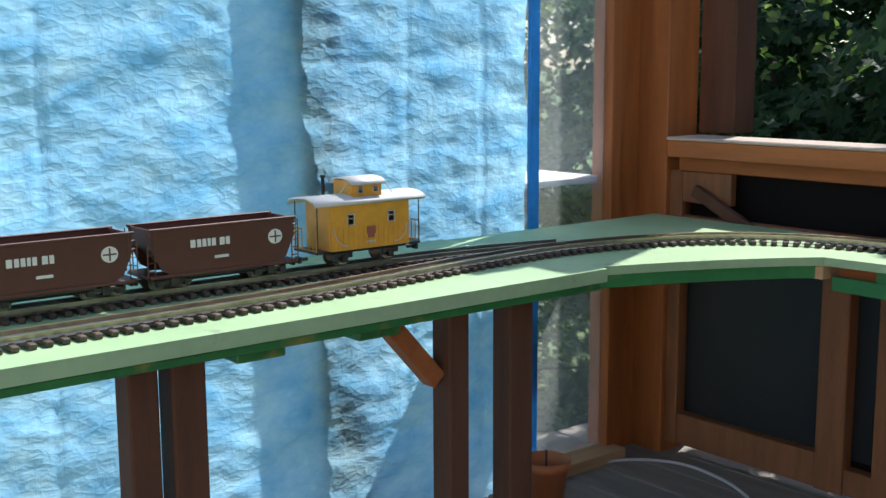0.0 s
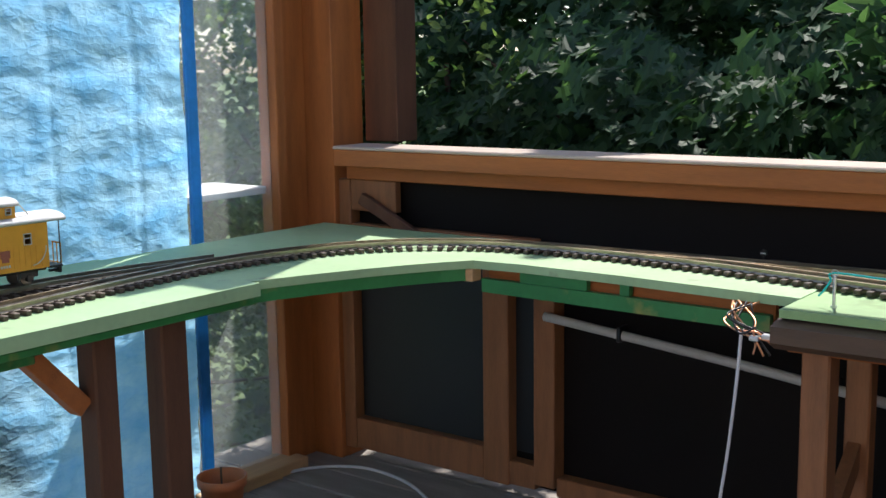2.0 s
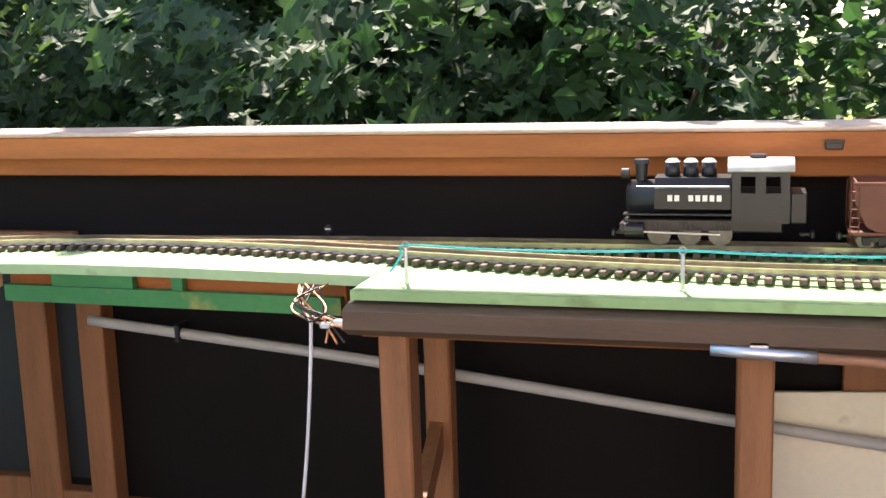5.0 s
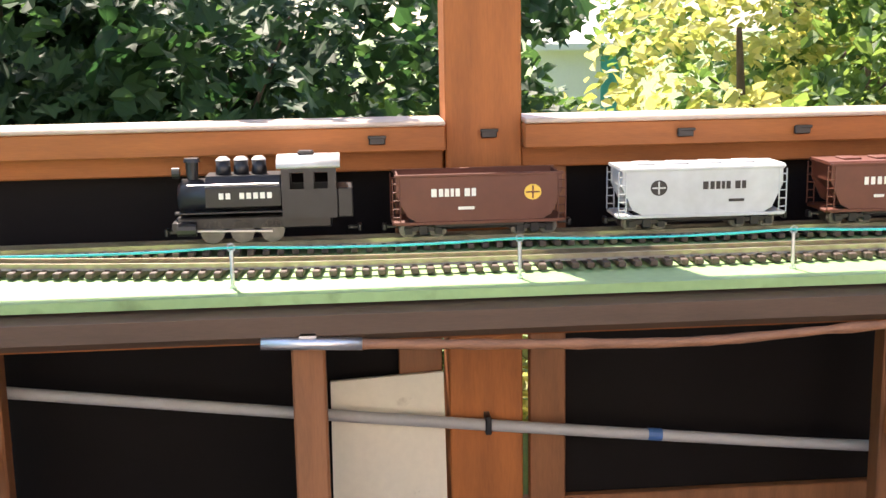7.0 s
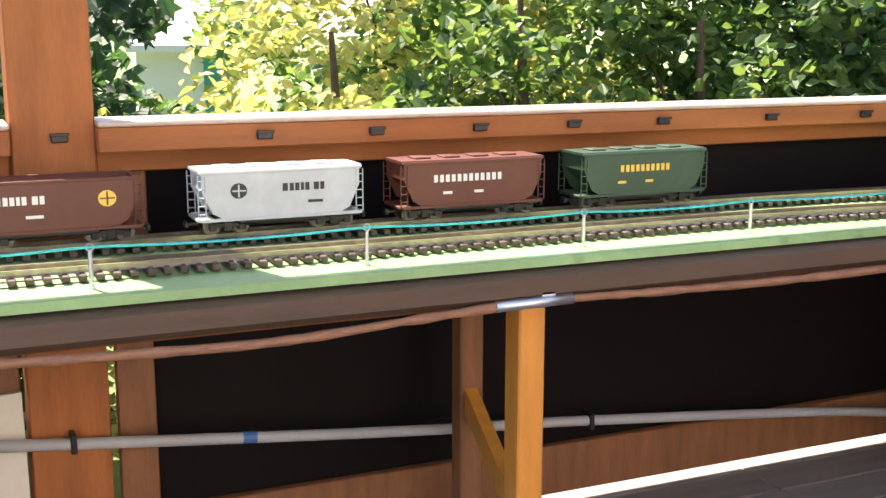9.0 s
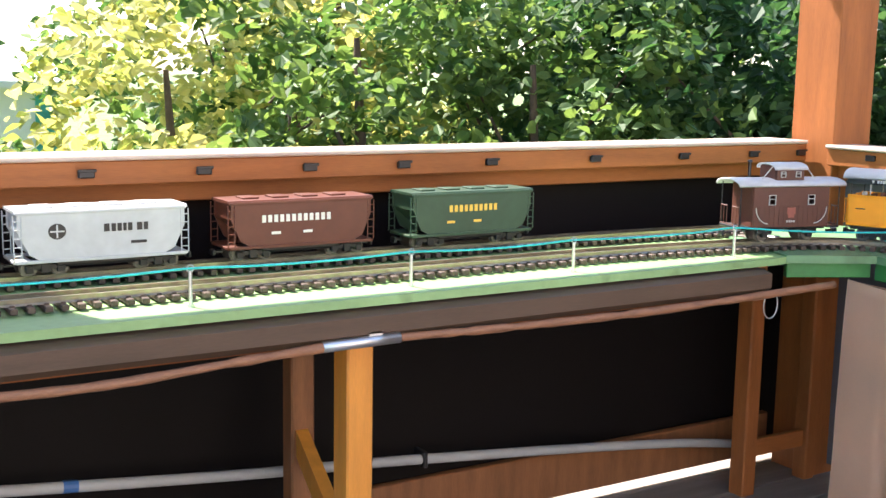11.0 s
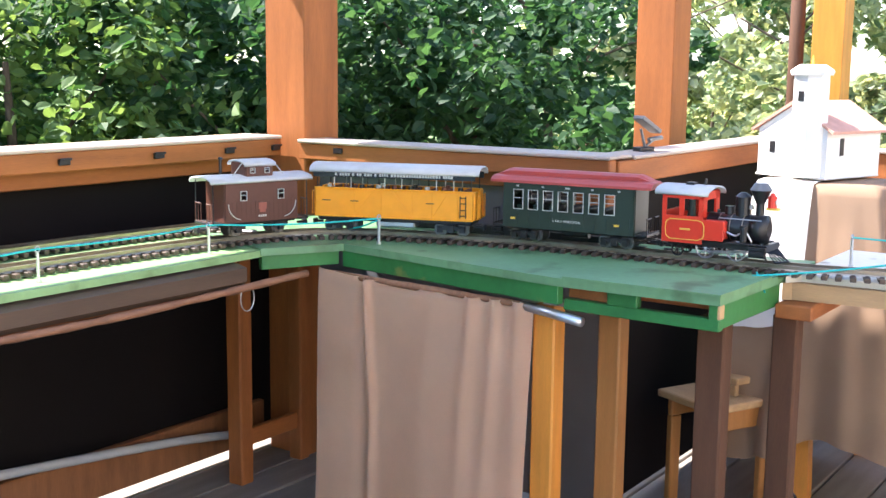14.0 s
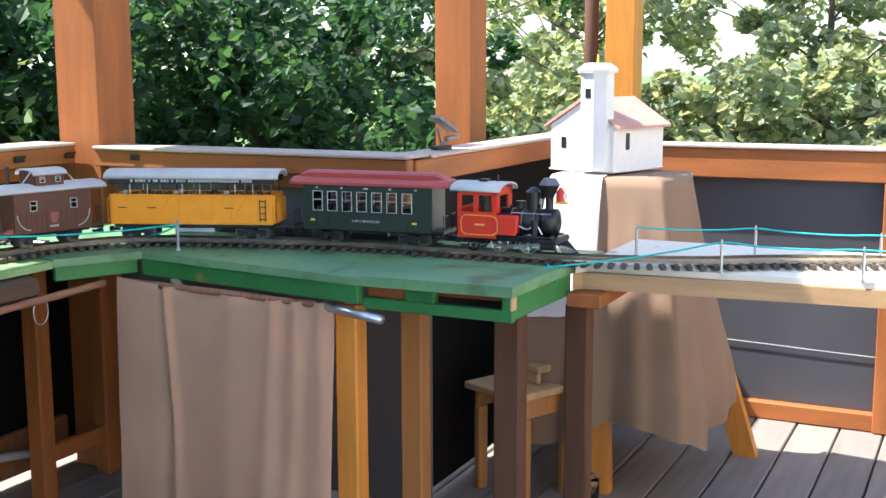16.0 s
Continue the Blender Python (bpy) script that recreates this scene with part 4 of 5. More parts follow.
def caboose(at, turn, paint=None, label="brown model caboose with a roof cupola and pale grey roof", group=""):
    paint = paint or CABBROWN
    t = thing("caboose", label, "model train car", at, turn, group)
    for s in (-1, 1):
        part("side_wall", side_wall(0.20, s * 0.047, 0.036, 0.135, (-0.052, 0.052), 0.018, 0.088, 0.112), paint, t)
        for x in (-0.052, 0.052):
            window_frame(t, x, s * 0.049, 0.088, 0.018, 0.024, s, PALEFRAME)
        bm = bmesh.new()
        for k in range(16):
            x = -0.096 + 0.192 * k / 15
            box(bm, x - 0.0005, x + 0.0005, s * 0.049 - 0.0008, s * 0.049 + 0.0008, 0.040, 0.086)
        tagged(part("board_ribs", bm, paint, t), kind="stuff")
        for e in (-1, 1):
            bm = bmesh.new()
            ps = [(e * (0.094 - 0.035 * (1 - math.cos(a))), s * 0.0505, 0.082 - 0.038 * math.sin(a)) for a in (0, 0.3, 0.6, 0.9, 1.2, 1.5)]
            for a, b in zip(ps, ps[1:]):
                rod(bm, a, b, 0.0012, seg=5)
            part("grab_rail", bm, PALEFRAME, t, "pale curved grab rail")
        bm = bmesh.new()
        y0, y1 = sorted((s * 0.0492, s * 0.0502))
        box(bm, -0.011, 0.011, y0, y1, 0.066, 0.082, 0.0)
        box(bm, -0.008, 0.008, y0, y1, 0.058, 0.066, 0.0)
        part("emblem", bm, surface("faded_red_emblem", (0.30, 0.09, 0.06), 0.5), t)
        bars(t, "number_bar", PALEFRAME, [(-0.012, 0.004), (-0.006, 0.004), (0.0, 0.004), (0.006, 0.004)], 0, s * 0.0493, 0.047, 0.005, s)
        part("end_wall", cube(s * 0.10 - 0.002, s * 0.10 + 0.002, -0.0445, 0.0445, 0.036, 0.14, 0.001), paint, t)
        part("platform", cube(min(s * 0.103, s * 0.135), max(s * 0.103, s * 0.135), -0.045, 0.045, 0.032, 0.037, 0.001), BLACK, t)
        railings(t, s * 0.133, 0.042, 0.037, 0.082, paint)
        for y in (-0.043, 0.043):
            part("end_post", rod(bmesh.new(), (s * 0.131, y, 0.037), (s * 0.131, y, 0.138), 0.0014, seg=5), BLACK, t)
        coupler(t, s * 0.13, s)
    part("floor_pan", cube(-0.098, 0.098, -0.0445, 0.0445, 0.030, 0.037), BLACK, t)
    part("roof", arched(-0.142, 0.142, 0.055, 0.135, 0.014), ROOFGREY, t, "pale grey arched roof", True)
    for s in (-1, 1):
        part("cupola_wall", side_wall(0.072, s * 0.036, 0.142, 0.173, (-0.020, 0.020), 0.014, 0.152, 0.166), paint, t)
        for x in (-0.020, 0.020):
            window_frame(t, x, s * 0.038, 0.152, 0.014, 0.014, s, PALEFRAME)
        part("cupola_end", cube(s * 0.036 - 0.002, s * 0.036 + 0.002, -0.034, 0.034, 0.142, 0.178, 0.001), paint, t)
        part("roof_rail", rod(bmesh.new(), (s * 0.042, -0.03, 0.18), (s * 0.07, -0.03, 0.148), 0.0014, seg=5), PALEFRAME, t)
    part("cupola_roof", arched(-0.044, 0.044, 0.042, 0.173, 0.012), ROOFGREY, t, "", True)
    bm = rod(bmesh.new(), (-0.075, 0.02, 0.145), (-0.075, 0.02, 0.185), 0.004, seg=8)
    rod(bm, (-0.075, 0.02, 0.185), (-0.075, 0.02, 0.190), 0.007, 0.005, seg=8)
    part("smoke_pipe", bm, BLACK, t)
    for x in (-0.06, 0.06):
        for y in (-0.0235, 0.0235):
            wheel(t, x, y, 0.016)
        for y in (-0.034, 0.034):
            bm = box(bmesh.new(), x - 0.02, x + 0.02, y - 0.003, y + 0.003, 0.018, 0.030, 0.001)
            box(bm, x - 0.007, x + 0.007, y - 0.005, y + 0.005, 0.010, 0.024, 0.001)
            part("axle_guard", bm, BLACK, t)
    return t


def small_loco(at, turn):
    t = thing("saddle_tank_locomotive", "small red and black model steam locomotive with a funnel stack", "model locomotive", at, turn)
    part("frame", cube(-0.12, 0.085, -0.030, 0.030, 0.024, 0.040), BLACK, t)
    for s in (-1, 1):
        y0, y1 = sorted((s * 0.047, s * 0.050))
        part("cab_side", cube(-0.125, -0.03, y0, y1, 0.032, 0.092, 0.001), RED, t, "red lower cab side")
        part("tank_side", cube(-0.03, 0.018, y0, y1, 0.042, 0.086, 0.001), RED, t)
        for x0, x1 in ((-0.125, -0.115), (-0.085, -0.074), (-0.040, -0.030)):
            part("cab_pillar", cube(x0, x1, y0, y1, 0.092, 0.138, 0.0), RED, t)
        part("cab_lintel", cube(-0.125, -0.030, y0, y1, 0.130, 0.142, 0.0), RED, t)
        yy = s * 0.0512
        loop = [(-0.105, 0.040), (-0.04, 0.040), (-0.028, 0.046), (-0.026, 0.052), (-0.026, 0.072), (-0.030, 0.080), (-0.04, 0.084), (-0.105, 0.084), (-0.114, 0.078), (-0.116, 0.066), (-0.114, 0.047)]
        bm = bmesh.new()
        for (xa, za), (xb, zb) in zip(loop, loop[1:] + loop[:1]):
            rod(bm, (xa, yy, za), (xb, yy, zb), 0.0011, seg=4)
        part("lining", bm, LINING, t, "yellow lining")
        bars(t, "number_bar", LINING, [(-0.082, 0.024)], 0, s * 0.0502, 0.061, 0.004, s)
        part("running_board", cube(0.018, 0.10, s * 0.038 - 0.008, s * 0.038 + 0.008, 0.038, 0.042, 0.001), BLACK, t)
        bm = rod(bmesh.new(), (0.075, s * 0.040, 0.022), (0.108, s * 0.040, 0.022), 0.010, seg=10)
        box(bm, 0.072, 0.112, s * 0.040 - 0.010, s * 0.040 + 0.010, 0.028, 0.036, 0.001)
        part("cylinder", bm, BLACK, t)
        bm = rod(bmesh.new(), (-0.02, s * 0.036, 0.018), (0.075, s * 0.036, 0.022), 0.0015, seg=5)
        rod(bm, (-0.03, s * 0.038, 0.016), (0.04, s * 0.038, 0.016), 0.002, seg=5)
        part("connecting_rod", bm, STEEL, t)
        for x, r in ((-0.030, 0.021), (0.040, 0.021), (-0.095, 0.0125)):
            bm = bmesh.new()
            n = 20
            for k in range(n):
                a, b = 2 * math.pi * k / n, 2 * math.pi * (k + 1) / n
                rod(bm, (x + r * math.cos(a), s * 0.0265, r + r * math.sin(a)), (x + r * math.cos(b), s * 0.0265, r + r * math.sin(b)), 0.0022, seg=4)
            for k in range(8):
                a = 2 * math.pi * k / 8
                rod(bm, (x, s * 0.0265, r), (x + r * math.cos(a), s * 0.0265, r + r * math.sin(a)), 0.0012, seg=4)
            part("driving_wheel" if r > 0.02 else "trailing_wheel", bm, STEEL if r > 0.02 else BLACK, t)
    part("cab_back", cube(-0.126, -0.122, -0.045, 0.045, 0.032, 0.10, 0.001), RED, t)
    bm = bmesh.new()
    for y in (-0.036, 0.036):
        box(bm, -0.034, -0.030, y - 0.010, y + 0.010, 0.09, 0.145)
    box(bm, -0.034, -0.030, -0.046, 0.046, 0.128, 0.146)
    part("cab_front", bm, RED, t)
    part("cab_roof", arched(-0.142, -0.018, 0.056, 0.141, 0.017), ROOFGREY, t, "pale grey cab roof", True)
    bm = rod(bmesh.new(), (-0.045, 0, 0.155), (-0.045, 0, 0.172), 0.003, seg=6)
    part("whistle", bm, BLACK, t)
    part("roof_vent", cube(-0.088, -0.068, -0.012, 0.012, 0.156, 0.163, 0.001), BLACK, t)
    part("saddle_tank", cube(-0.03, 0.018, -0.046, 0.046, 0.044, 0.086, 0.004), RED, t)
    part("boiler", rod(bmesh.new(), (-0.03, 0, 0.070), (0.078, 0, 0.070), 0.030, seg=20), BLACK, t, "", True)
    part("smokebox", rod(bmesh.new(), (0.066, 0, 0.070), (0.098, 0, 0.070), 0.031, seg=20), BLACK, t, "black smokebox", True)
    part("smokebox_door", rod(bmesh.new(), (0.098, 0, 0.070), (0.103, 0, 0.070), 0.024, 0.018, seg=20), BLACK, t)
    bm = rod(bmesh.new(), (0.042, 0, 0.095), (0.042, 0, 0.138), 0.016, seg=14)
    rod(bm, (0.042, 0, 0.138), (0.042, 0, 0.148), 0.018, 0.006, seg=14)
    part("steam_dome", bm, BLACK, t)
    bm = rod(bmesh.new(), (0.012, 0, 0.090), (0.012, 0, 0.116), 0.011, seg=12)
    rod(bm, (-0.012, 0, 0.090), (-0.012, 0, 0.106), 0.004, seg=8)
    part("sand_dome", bm, BLACK, t)
    bm = rod(bmesh.new(), (0.080, 0, 0.095), (0.080, 0, 0.125), 0.009, seg=14)
    rod(bm, (0.080, 0, 0.125), (0.080, 0, 0.155), 0.009, 0.023, seg=16)
    part("smokestack", bm, BLACK, t)
    bm = rod(bmesh.new(), (0.080, 0, 0.155), (0.080, 0, 0.170), 0.024, 0.014, seg=16)
    part("stack_cap", bm, SMOKE, t, "grey stack cap")
    bm = rod(bmesh.new(), (0.106, 0, 0.118), (0.106, 0, 0.142), 0.010, seg=12)
    rod(bm, (0.106, 0, 0.142), (0.106, 0, 0.150), 0.008, 0.003, seg=12)
    lamp = part("headlamp", bm, RED, t, "red headlamp housing")
    part("lamp_glass", rod(bmesh.new(), (0.115, 0, 0.130), (0.119, 0, 0.130), 0.008, seg=12), WHITE, lamp)
    part("lamp_bracket", cube(0.095, 0.122, -0.009, 0.009, 0.113, 0.118, 0.001), LINING, t)
    part("buffer_beam", cube(0.100, 0.112, -0.042, 0.042, 0.026, 0.040, 0.001), BLACK, t)
    bm = bmesh.new()
    for k in range(9):
        y = -0.036 + 0.009 * k
        rod(bm, (0.112, y * 0.95, 0.026), (0.148 - abs(y) * 0.5, y, 0.005), 0.0016, seg=5)
    rod(bm, (0.130, -0.036, 0.005), (0.148, 0, 0.005), 0.002, seg=5)
    rod(bm, (0.130, 0.036, 0.005), (0.148, 0, 0.005), 0.002, seg=5)
    part("pilot", bm, BLACK, t, "black slatted pilot")
    bm = rod(bmesh.new(), (-0.08, 0.012, 0.08), (-0.08, 0.012, 0.122), 0.011, 0.007, 8)
    part("driver_figure", bm, COACHGREEN, t)
    bm = rod(bmesh.new(), (0.060, 0, 0.098), (0.060, 0, 0.112), 0.0015, seg=6)
    rod(bm, (0.060, 0, 0.112), (0.060, 0, 0.122), 0.008, 0.004, seg=10)
    part("bell", bm, RAIL, t, "brass bell")
    for s in (-1, 1):
        part("handrail", rod(bmesh.new(), (0.0, s * 0.033, 0.092), (0.095, s * 0.033, 0.092), 0.0012, seg=6), STEEL, t)
        part("feed_pipe", strand([(0.018, s * 0.032, 0.062), (0.04, s * 0.034, 0.056), (0.06, s * 0.034, 0.066), (0.075, s * 0.032, 0.045)], 0.0022, 6), STEEL, t)
        part("air_pump", rod(bmesh.new(), (0.058, s * 0.036, 0.044), (0.058, s * 0.036, 0.078), 0.0075, seg=10), BLACK, t)
        part("cab_step", cube(-0.12, -0.10, s * 0.042 - 0.006, s * 0.042 + 0.006, 0.012, 0.015), BLACK, t)
        part("front_step", rod(bmesh.new(), (0.106, s * 0.040, 0.024), (0.112, s * 0.040, 0.008), 0.002, seg=5), BLACK, t)
    for x in (-0.004, 0.022, 0.05):
        part("boiler_band", rod(bmesh.new(), (x, 0, 0.070), (x + 0.002, 0, 0.070), 0.0306, seg=20), RAIL, t)
    coupler(t, -0.12, -1)
    return t


def hopper(at, turn, material, name, label, covered, marks, mark_material, emblem=None):
    t = thing(name, label, "model train car", at, turn, "parked freight cars")
    for s in (-1, 1):
        bm = bmesh.new()
        ring = [(-0.155, 0.128), (0.155, 0.128), (0.155, 0.092), (0.135, 0.045), (0.11, 0.030), (-0.11, 0.030), (-0.135, 0.045), (-0.155, 0.092)]
        y0, y1 = s * 0.045, s * 0.0485
        a = [bm.verts.new((x, y0, z)) for x, z in ring]
        b = [bm.verts.new((x, y1, z)) for x, z in ring]
        bm.faces.new(a)
        bm.faces.new(b[::-1])
        for i in range(8):
            bm.faces.new((a[i], a[(i + 1) % 8], b[(i + 1) % 8], b[i]))
        part("side_wall", bm, material, t)
        part("top_edge", cube(-0.158, 0.158, s * 0.048 - 0.003, s * 0.048 + 0.003, 0.125, 0.131, 0.001), material, t)
        part("side_sill", cube(-0.158, 0.158, s * 0.048 - 0.003, s * 0.048 + 0.003, 0.028, 0.035, 0.001), material, t)
        bars(t, "lettering", mark_material, [(a, w) for a, w, z, h in marks if z > 0.08], 0, s * 0.0488, 0.085, 0.016, s)
        bars(t, "small_lettering", mark_material, [(a, w) for a, w, z, h in marks if z <= 0.08], 0, s * 0.0488, 0.058, 0.006, s)
        bm = bmesh.new()
        box(bm, min(s * 0.150, s * 0.153), max(s * 0.150, s * 0.153), -0.045, 0.045, 0.092, 0.128)
        part("end_wall", bm, material, t)
        bm = loft([[(s * 0.152, -0.045, 0.092), (s * 0.152, 0.045, 0.092), (s * 0.149, 0.045, 0.091), (s * 0.149, -0.045, 0.091)], [(s * 0.09, -0.045, 0.034), (s * 0.09, 0.045, 0.034), (s * 0.087, 0.045, 0.033), (s * 0.087, -0.045, 0.033)]])
        part("slope_sheet", bm, material, t)
        for y in (-0.049, 0.049):
            bm = bmesh.new()
            for x in (s * 0.148, s * 0.162):
                rod(bm, (x, y, 0.034), (x, y, 0.124), 0.0013, seg=5)
            for k in range(5):
                rod(bm, (s * 0.148, y, 0.045 + 0.017 * k), (s * 0.162, y, 0.045 + 0.017 * k), 0.0012, seg=5)
            part("ladder", bm, material, t)
        part("end_platform", cube(min(s * 0.13, s * 0.163), max(s * 0.13, s * 0.163), -0.044, 0.044, 0.028, 0.034, 0.001), material, t)
        coupler(t, s * 0.155, s)
        bogie(t, s * 0.105)
    t.scale = (1, 1, 0.92)
    for s in (-1, 1):
        if emblem:
            part("emblem", rod(bmesh.new(), (emblem[0], s * 0.0485, 0.090), (emblem[0], s * 0.0495, 0.090), 0.016, seg=20), emblem[1], t, "round emblem plate")
            bm = box(bmesh.new(), emblem[0] - 0.013, emblem[0] + 0.013, s * 0.0495 - 0.0004, s * 0.0495 + 0.0004, 0.0885, 0.0915)
            box(bm, emblem[0] - 0.0015, emblem[0] + 0.0015, s * 0.0495 - 0.0004, s * 0.0495 + 0.0004, 0.077, 0.103)
            part("emblem_cross", bm, material, t)
    part("belly", cube(-0.09, 0.09, -0.040, 0.040, 0.016, 0.034, 0.006), BLACK, t)
    if covered:
        part("roof", loft([[(x, y, z) for y, z in ((-0.051, 0.128), (-0.046, 0.134), (0.046, 0.134), (0.051, 0.128))] for x in (-0.160, 0.160)]), material if covered == 1 else HOPGREY, t)
        for k in range(4):
            part("hatch", cube(-0.12 + 0.065 * k, -0.085 + 0.065 * k, -0.022, 0.022, 0.134, 0.138, 0.001), material, t)
    else:
        part("load_floor", cube(-0.149, 0.149, -0.0445, 0.0445, 0.085, 0.09), material, t)
    return t


def big_loco(at, turn):
    t = thing("tank_locomotive", "black model tank locomotive with three domes on the siding", "model locomotive", at, turn)
    part("boiler", rod(bmesh.new(), (-0.02, 0, 0.085), (0.165, 0, 0.085), 0.034, seg=20), BLACK, t, "", True)
    part("smokebox_door", rod(bmesh.new(), (0.165, 0, 0.085), (0.172, 0, 0.085), 0.030, 0.022, seg=20), BLACK, t)
    part("saddle_tank", loft([[(x, y, z) for y, z in ((-0.044, 0.07), (-0.046, 0.105), (-0.032, 0.126), (0.032, 0.126), (0.046, 0.105), (0.044, 0.07))] for x in (-0.018, 0.118)]), BLACK, t, "black saddle tank")
    part("frame", cube(-0.11, 0.175, -0.03, 0.03, 0.025, 0.05), BLACK, t)
    for s in (-1, 1):
        bm = side_wall(0.10, s * 0.0455, 0.045, 0.142, (-0.022, 0.022), 0.026, 0.10, 0.13, 0.0015)
        bmesh.ops.translate(bm, verts=bm.verts, vec=(-0.07, 0, 0))
        part("cab_side", bm, BLACK, t)
        bars(t, "lettering", WHITE, [(-0.002 + 0.0125 * k, 0.0085) for k in range(8) if k != 5], 0, s * 0.0462, 0.085, 0.011, s)
        part("running_board", cube(-0.02, 0.175, s * 0.037 - 0.010, s * 0.037 + 0.010, 0.058, 0.062, 0.001), BLACK, t)
        for x in (0.0, 0.055, 0.11):
            bm = rod(bmesh.new(), (x, s * 0.024, 0.022), (x, s * 0.030, 0.022), 0.022, seg=18)
            part("driving_wheel", bm, WHEEL, t)
        part("connecting_rod", rod(bmesh.new(), (0, s * 0.034, 0.022), (0.15, s * 0.034, 0.026), 0.0025, seg=6), STEEL, t)
        part("cylinder", rod(bmesh.new(), (0.138, s * 0.038, 0.03), (0.172, s * 0.038, 0.03), 0.013, seg=12), BLACK, t)
        part("handrail", rod(bmesh.new(), (-0.015, s * 0.047, 0.112), (0.15, s * 0.047, 0.112), 0.0013, seg=6), STEEL, t)
    part("cab_back", cube(-0.122, -0.118, -0.044, 0.044, 0.045, 0.10), BLACK, t)
    part("coal_bunker", cube(-0.15, -0.122, -0.043, 0.043, 0.045, 0.10, 0.002), BLACK, t)
    part("cab_roof", arched(-0.128, -0.012, 0.050, 0.142, 0.018), ROOFGREY, t, "pale grey cab roof", True)
    part("roof_hatch", cube(-0.08, -0.05, -0.015, 0.015, 0.158, 0.166), BLACK, t)
    for x in (0.022, 0.055, 0.088):
        part("dome", rod(bmesh.new(), (x, 0, 0.12), (x, 0, 0.152), 0.015, 0.013, seg=14), BLACK, t, "", True)
        # Pale caps put the sun on the dome tops into the colour.
        part("sunlit_dome_cap", rod(bmesh.new(), (x, 0, 0.152), (x, 0, 0.158), 0.014, 0.008, seg=14), ROOFGREY, t)
    bm = rod(bmesh.new(), (0.145, 0, 0.115), (0.145, 0, 0.150), 0.010, 0.012, seg=14)
    rod(bm, (0.145, 0, 0.150), (0.145, 0, 0.157), 0.016, 0.014, seg=14)
    part("smokestack", bm, BLACK, t)
    part("headlamp", rod(bmesh.new(), (0.168, 0, 0.13), (0.182, 0, 0.13), 0.010, seg=12), BLACK, t)
    part("buffer_beam", cube(0.172, 0.182, -0.042, 0.042, 0.026, 0.042, 0.001), BLACK, t)
    coupler(t, 0.175, 1)
    coupler(t, -0.14, -1)
    return t


LINE = even(MAIN, 0.005)


def on_track(x, y, half, line=LINE, z=RAILTOP + 0.0035):
    """A place on the track near (x, y) and the heading between two bogies, half their distance to each side."""
    k = min(range(len(line)), key=lambda i: (line[i][0].x - x) ** 2 + (line[i][0].y - y) ** 2)
    n = int(half / 0.005)
    a, b = line[max(k - n, 0)][0], line[min(k + n, len(line) - 1)][0]
    c = (a + b) / 2
    return (c.x, c.y, z), math.degrees(math.atan2(b.y - a.y, b.x - a.x))


NEAR = min(range(len(LINE)), key=lambda i: (LINE[i][0].x - 2.995) ** 2 + (LINE[i][0].y - 0.50) ** 2)
for build, behind, half in ((small_loco, 0.0, 0.06), (coach, 0.365, 0.11), (open_car, 0.825, 0.14), (caboose, 1.215, 0.06)):
    spot = LINE[NEAR - int(behind / 0.005)][0]
    build(*on_track(spot.x, spot.y, half))

BACK = even(SIDING_LINE, 0.005)
marks_a = [(0.0, 0.010, 0.1, 0), (0.014, 0.008, 0.1, 0), (0.025, 0.008, 0.1, 0), (0.036, 0.006, 0.1, 0), (0.045, 0.008, 0.1, 0), (0.062, 0.010, 0.1, 0), (0.075, 0.008, 0.1, 0), (0.05, 0.03, 0.05, 0)]
marks_b = [(-0.09 + 0.013 * k, 0.008, 0.1, 0) for k in range(12)] + [(-0.07, 0.02, 0.05, 0), (0.0, 0.02, 0.05, 0)]
place, heading = on_track(0.265, 1.845, 0.1, BACK, RAILTOP + 0.003)
big_loco(place, heading + 180)
hopper(*on_track(0.65, 1.845, 0.1, BACK, RAILTOP + 0.003), BOXBROWN, "open_hopper_car", "reddish brown open model hopper car with pale lettering", 0, [(a - 0.09, w, z, h) for a, w, z, h in marks_a], WHITE, (0.10, LINING))
hopper(*on_track(1.075, 1.845, 0.1, BACK, RAILTOP + 0.003), HOPGREY, "covered_hopper_car", "light grey covered model hopper car with dark lettering", 2, marks_a, BLACK, (-0.085, BLACK))
hopper(*on_track(1.48, 1.845, 0.1, BACK, RAILTOP + 0.003), BOXBROWN, "covered_hopper_car", "brown covered model hopper car with white lettering", 1, marks_b, WHITE)
hopper(*on_track(1.895, 1.845, 0.1, BACK, RAILTOP + 0.003), HOPGREEN, "covered_hopper_car", "dark green covered model hopper car with yellow lettering", 1, marks_b[2:], LINING)


WEST = even(WEST_LINE, 0.005)
hopper(*on_track(-1.69, 0.0, 0.1, WEST, RAILTOP + 0.003), CABBROWN, "open_hopper_car", "dark brown open model hopper car parked beside the tarpaulin", 0, [(a - 0.075, w, z, h) for a, w, z, h in marks_a], WHITE, (0.11, WHITE))
hopper(*on_track(-1.69, 0.345, 0.1, WEST, RAILTOP + 0.003), CABBROWN, "open_hopper_car", "dark brown open model hopper car parked beside the tarpaulin", 0, [(a - 0.075, w, z, h) for a, w, z, h in marks_a], WHITE, (0.11, WHITE))
caboose(*on_track(-1.69, 0.69, 0.06, WEST, RAILTOP + 0.003), CABYELLOW, "faded yellow model caboose parked beside the tarpaulin", "parked freight cars")


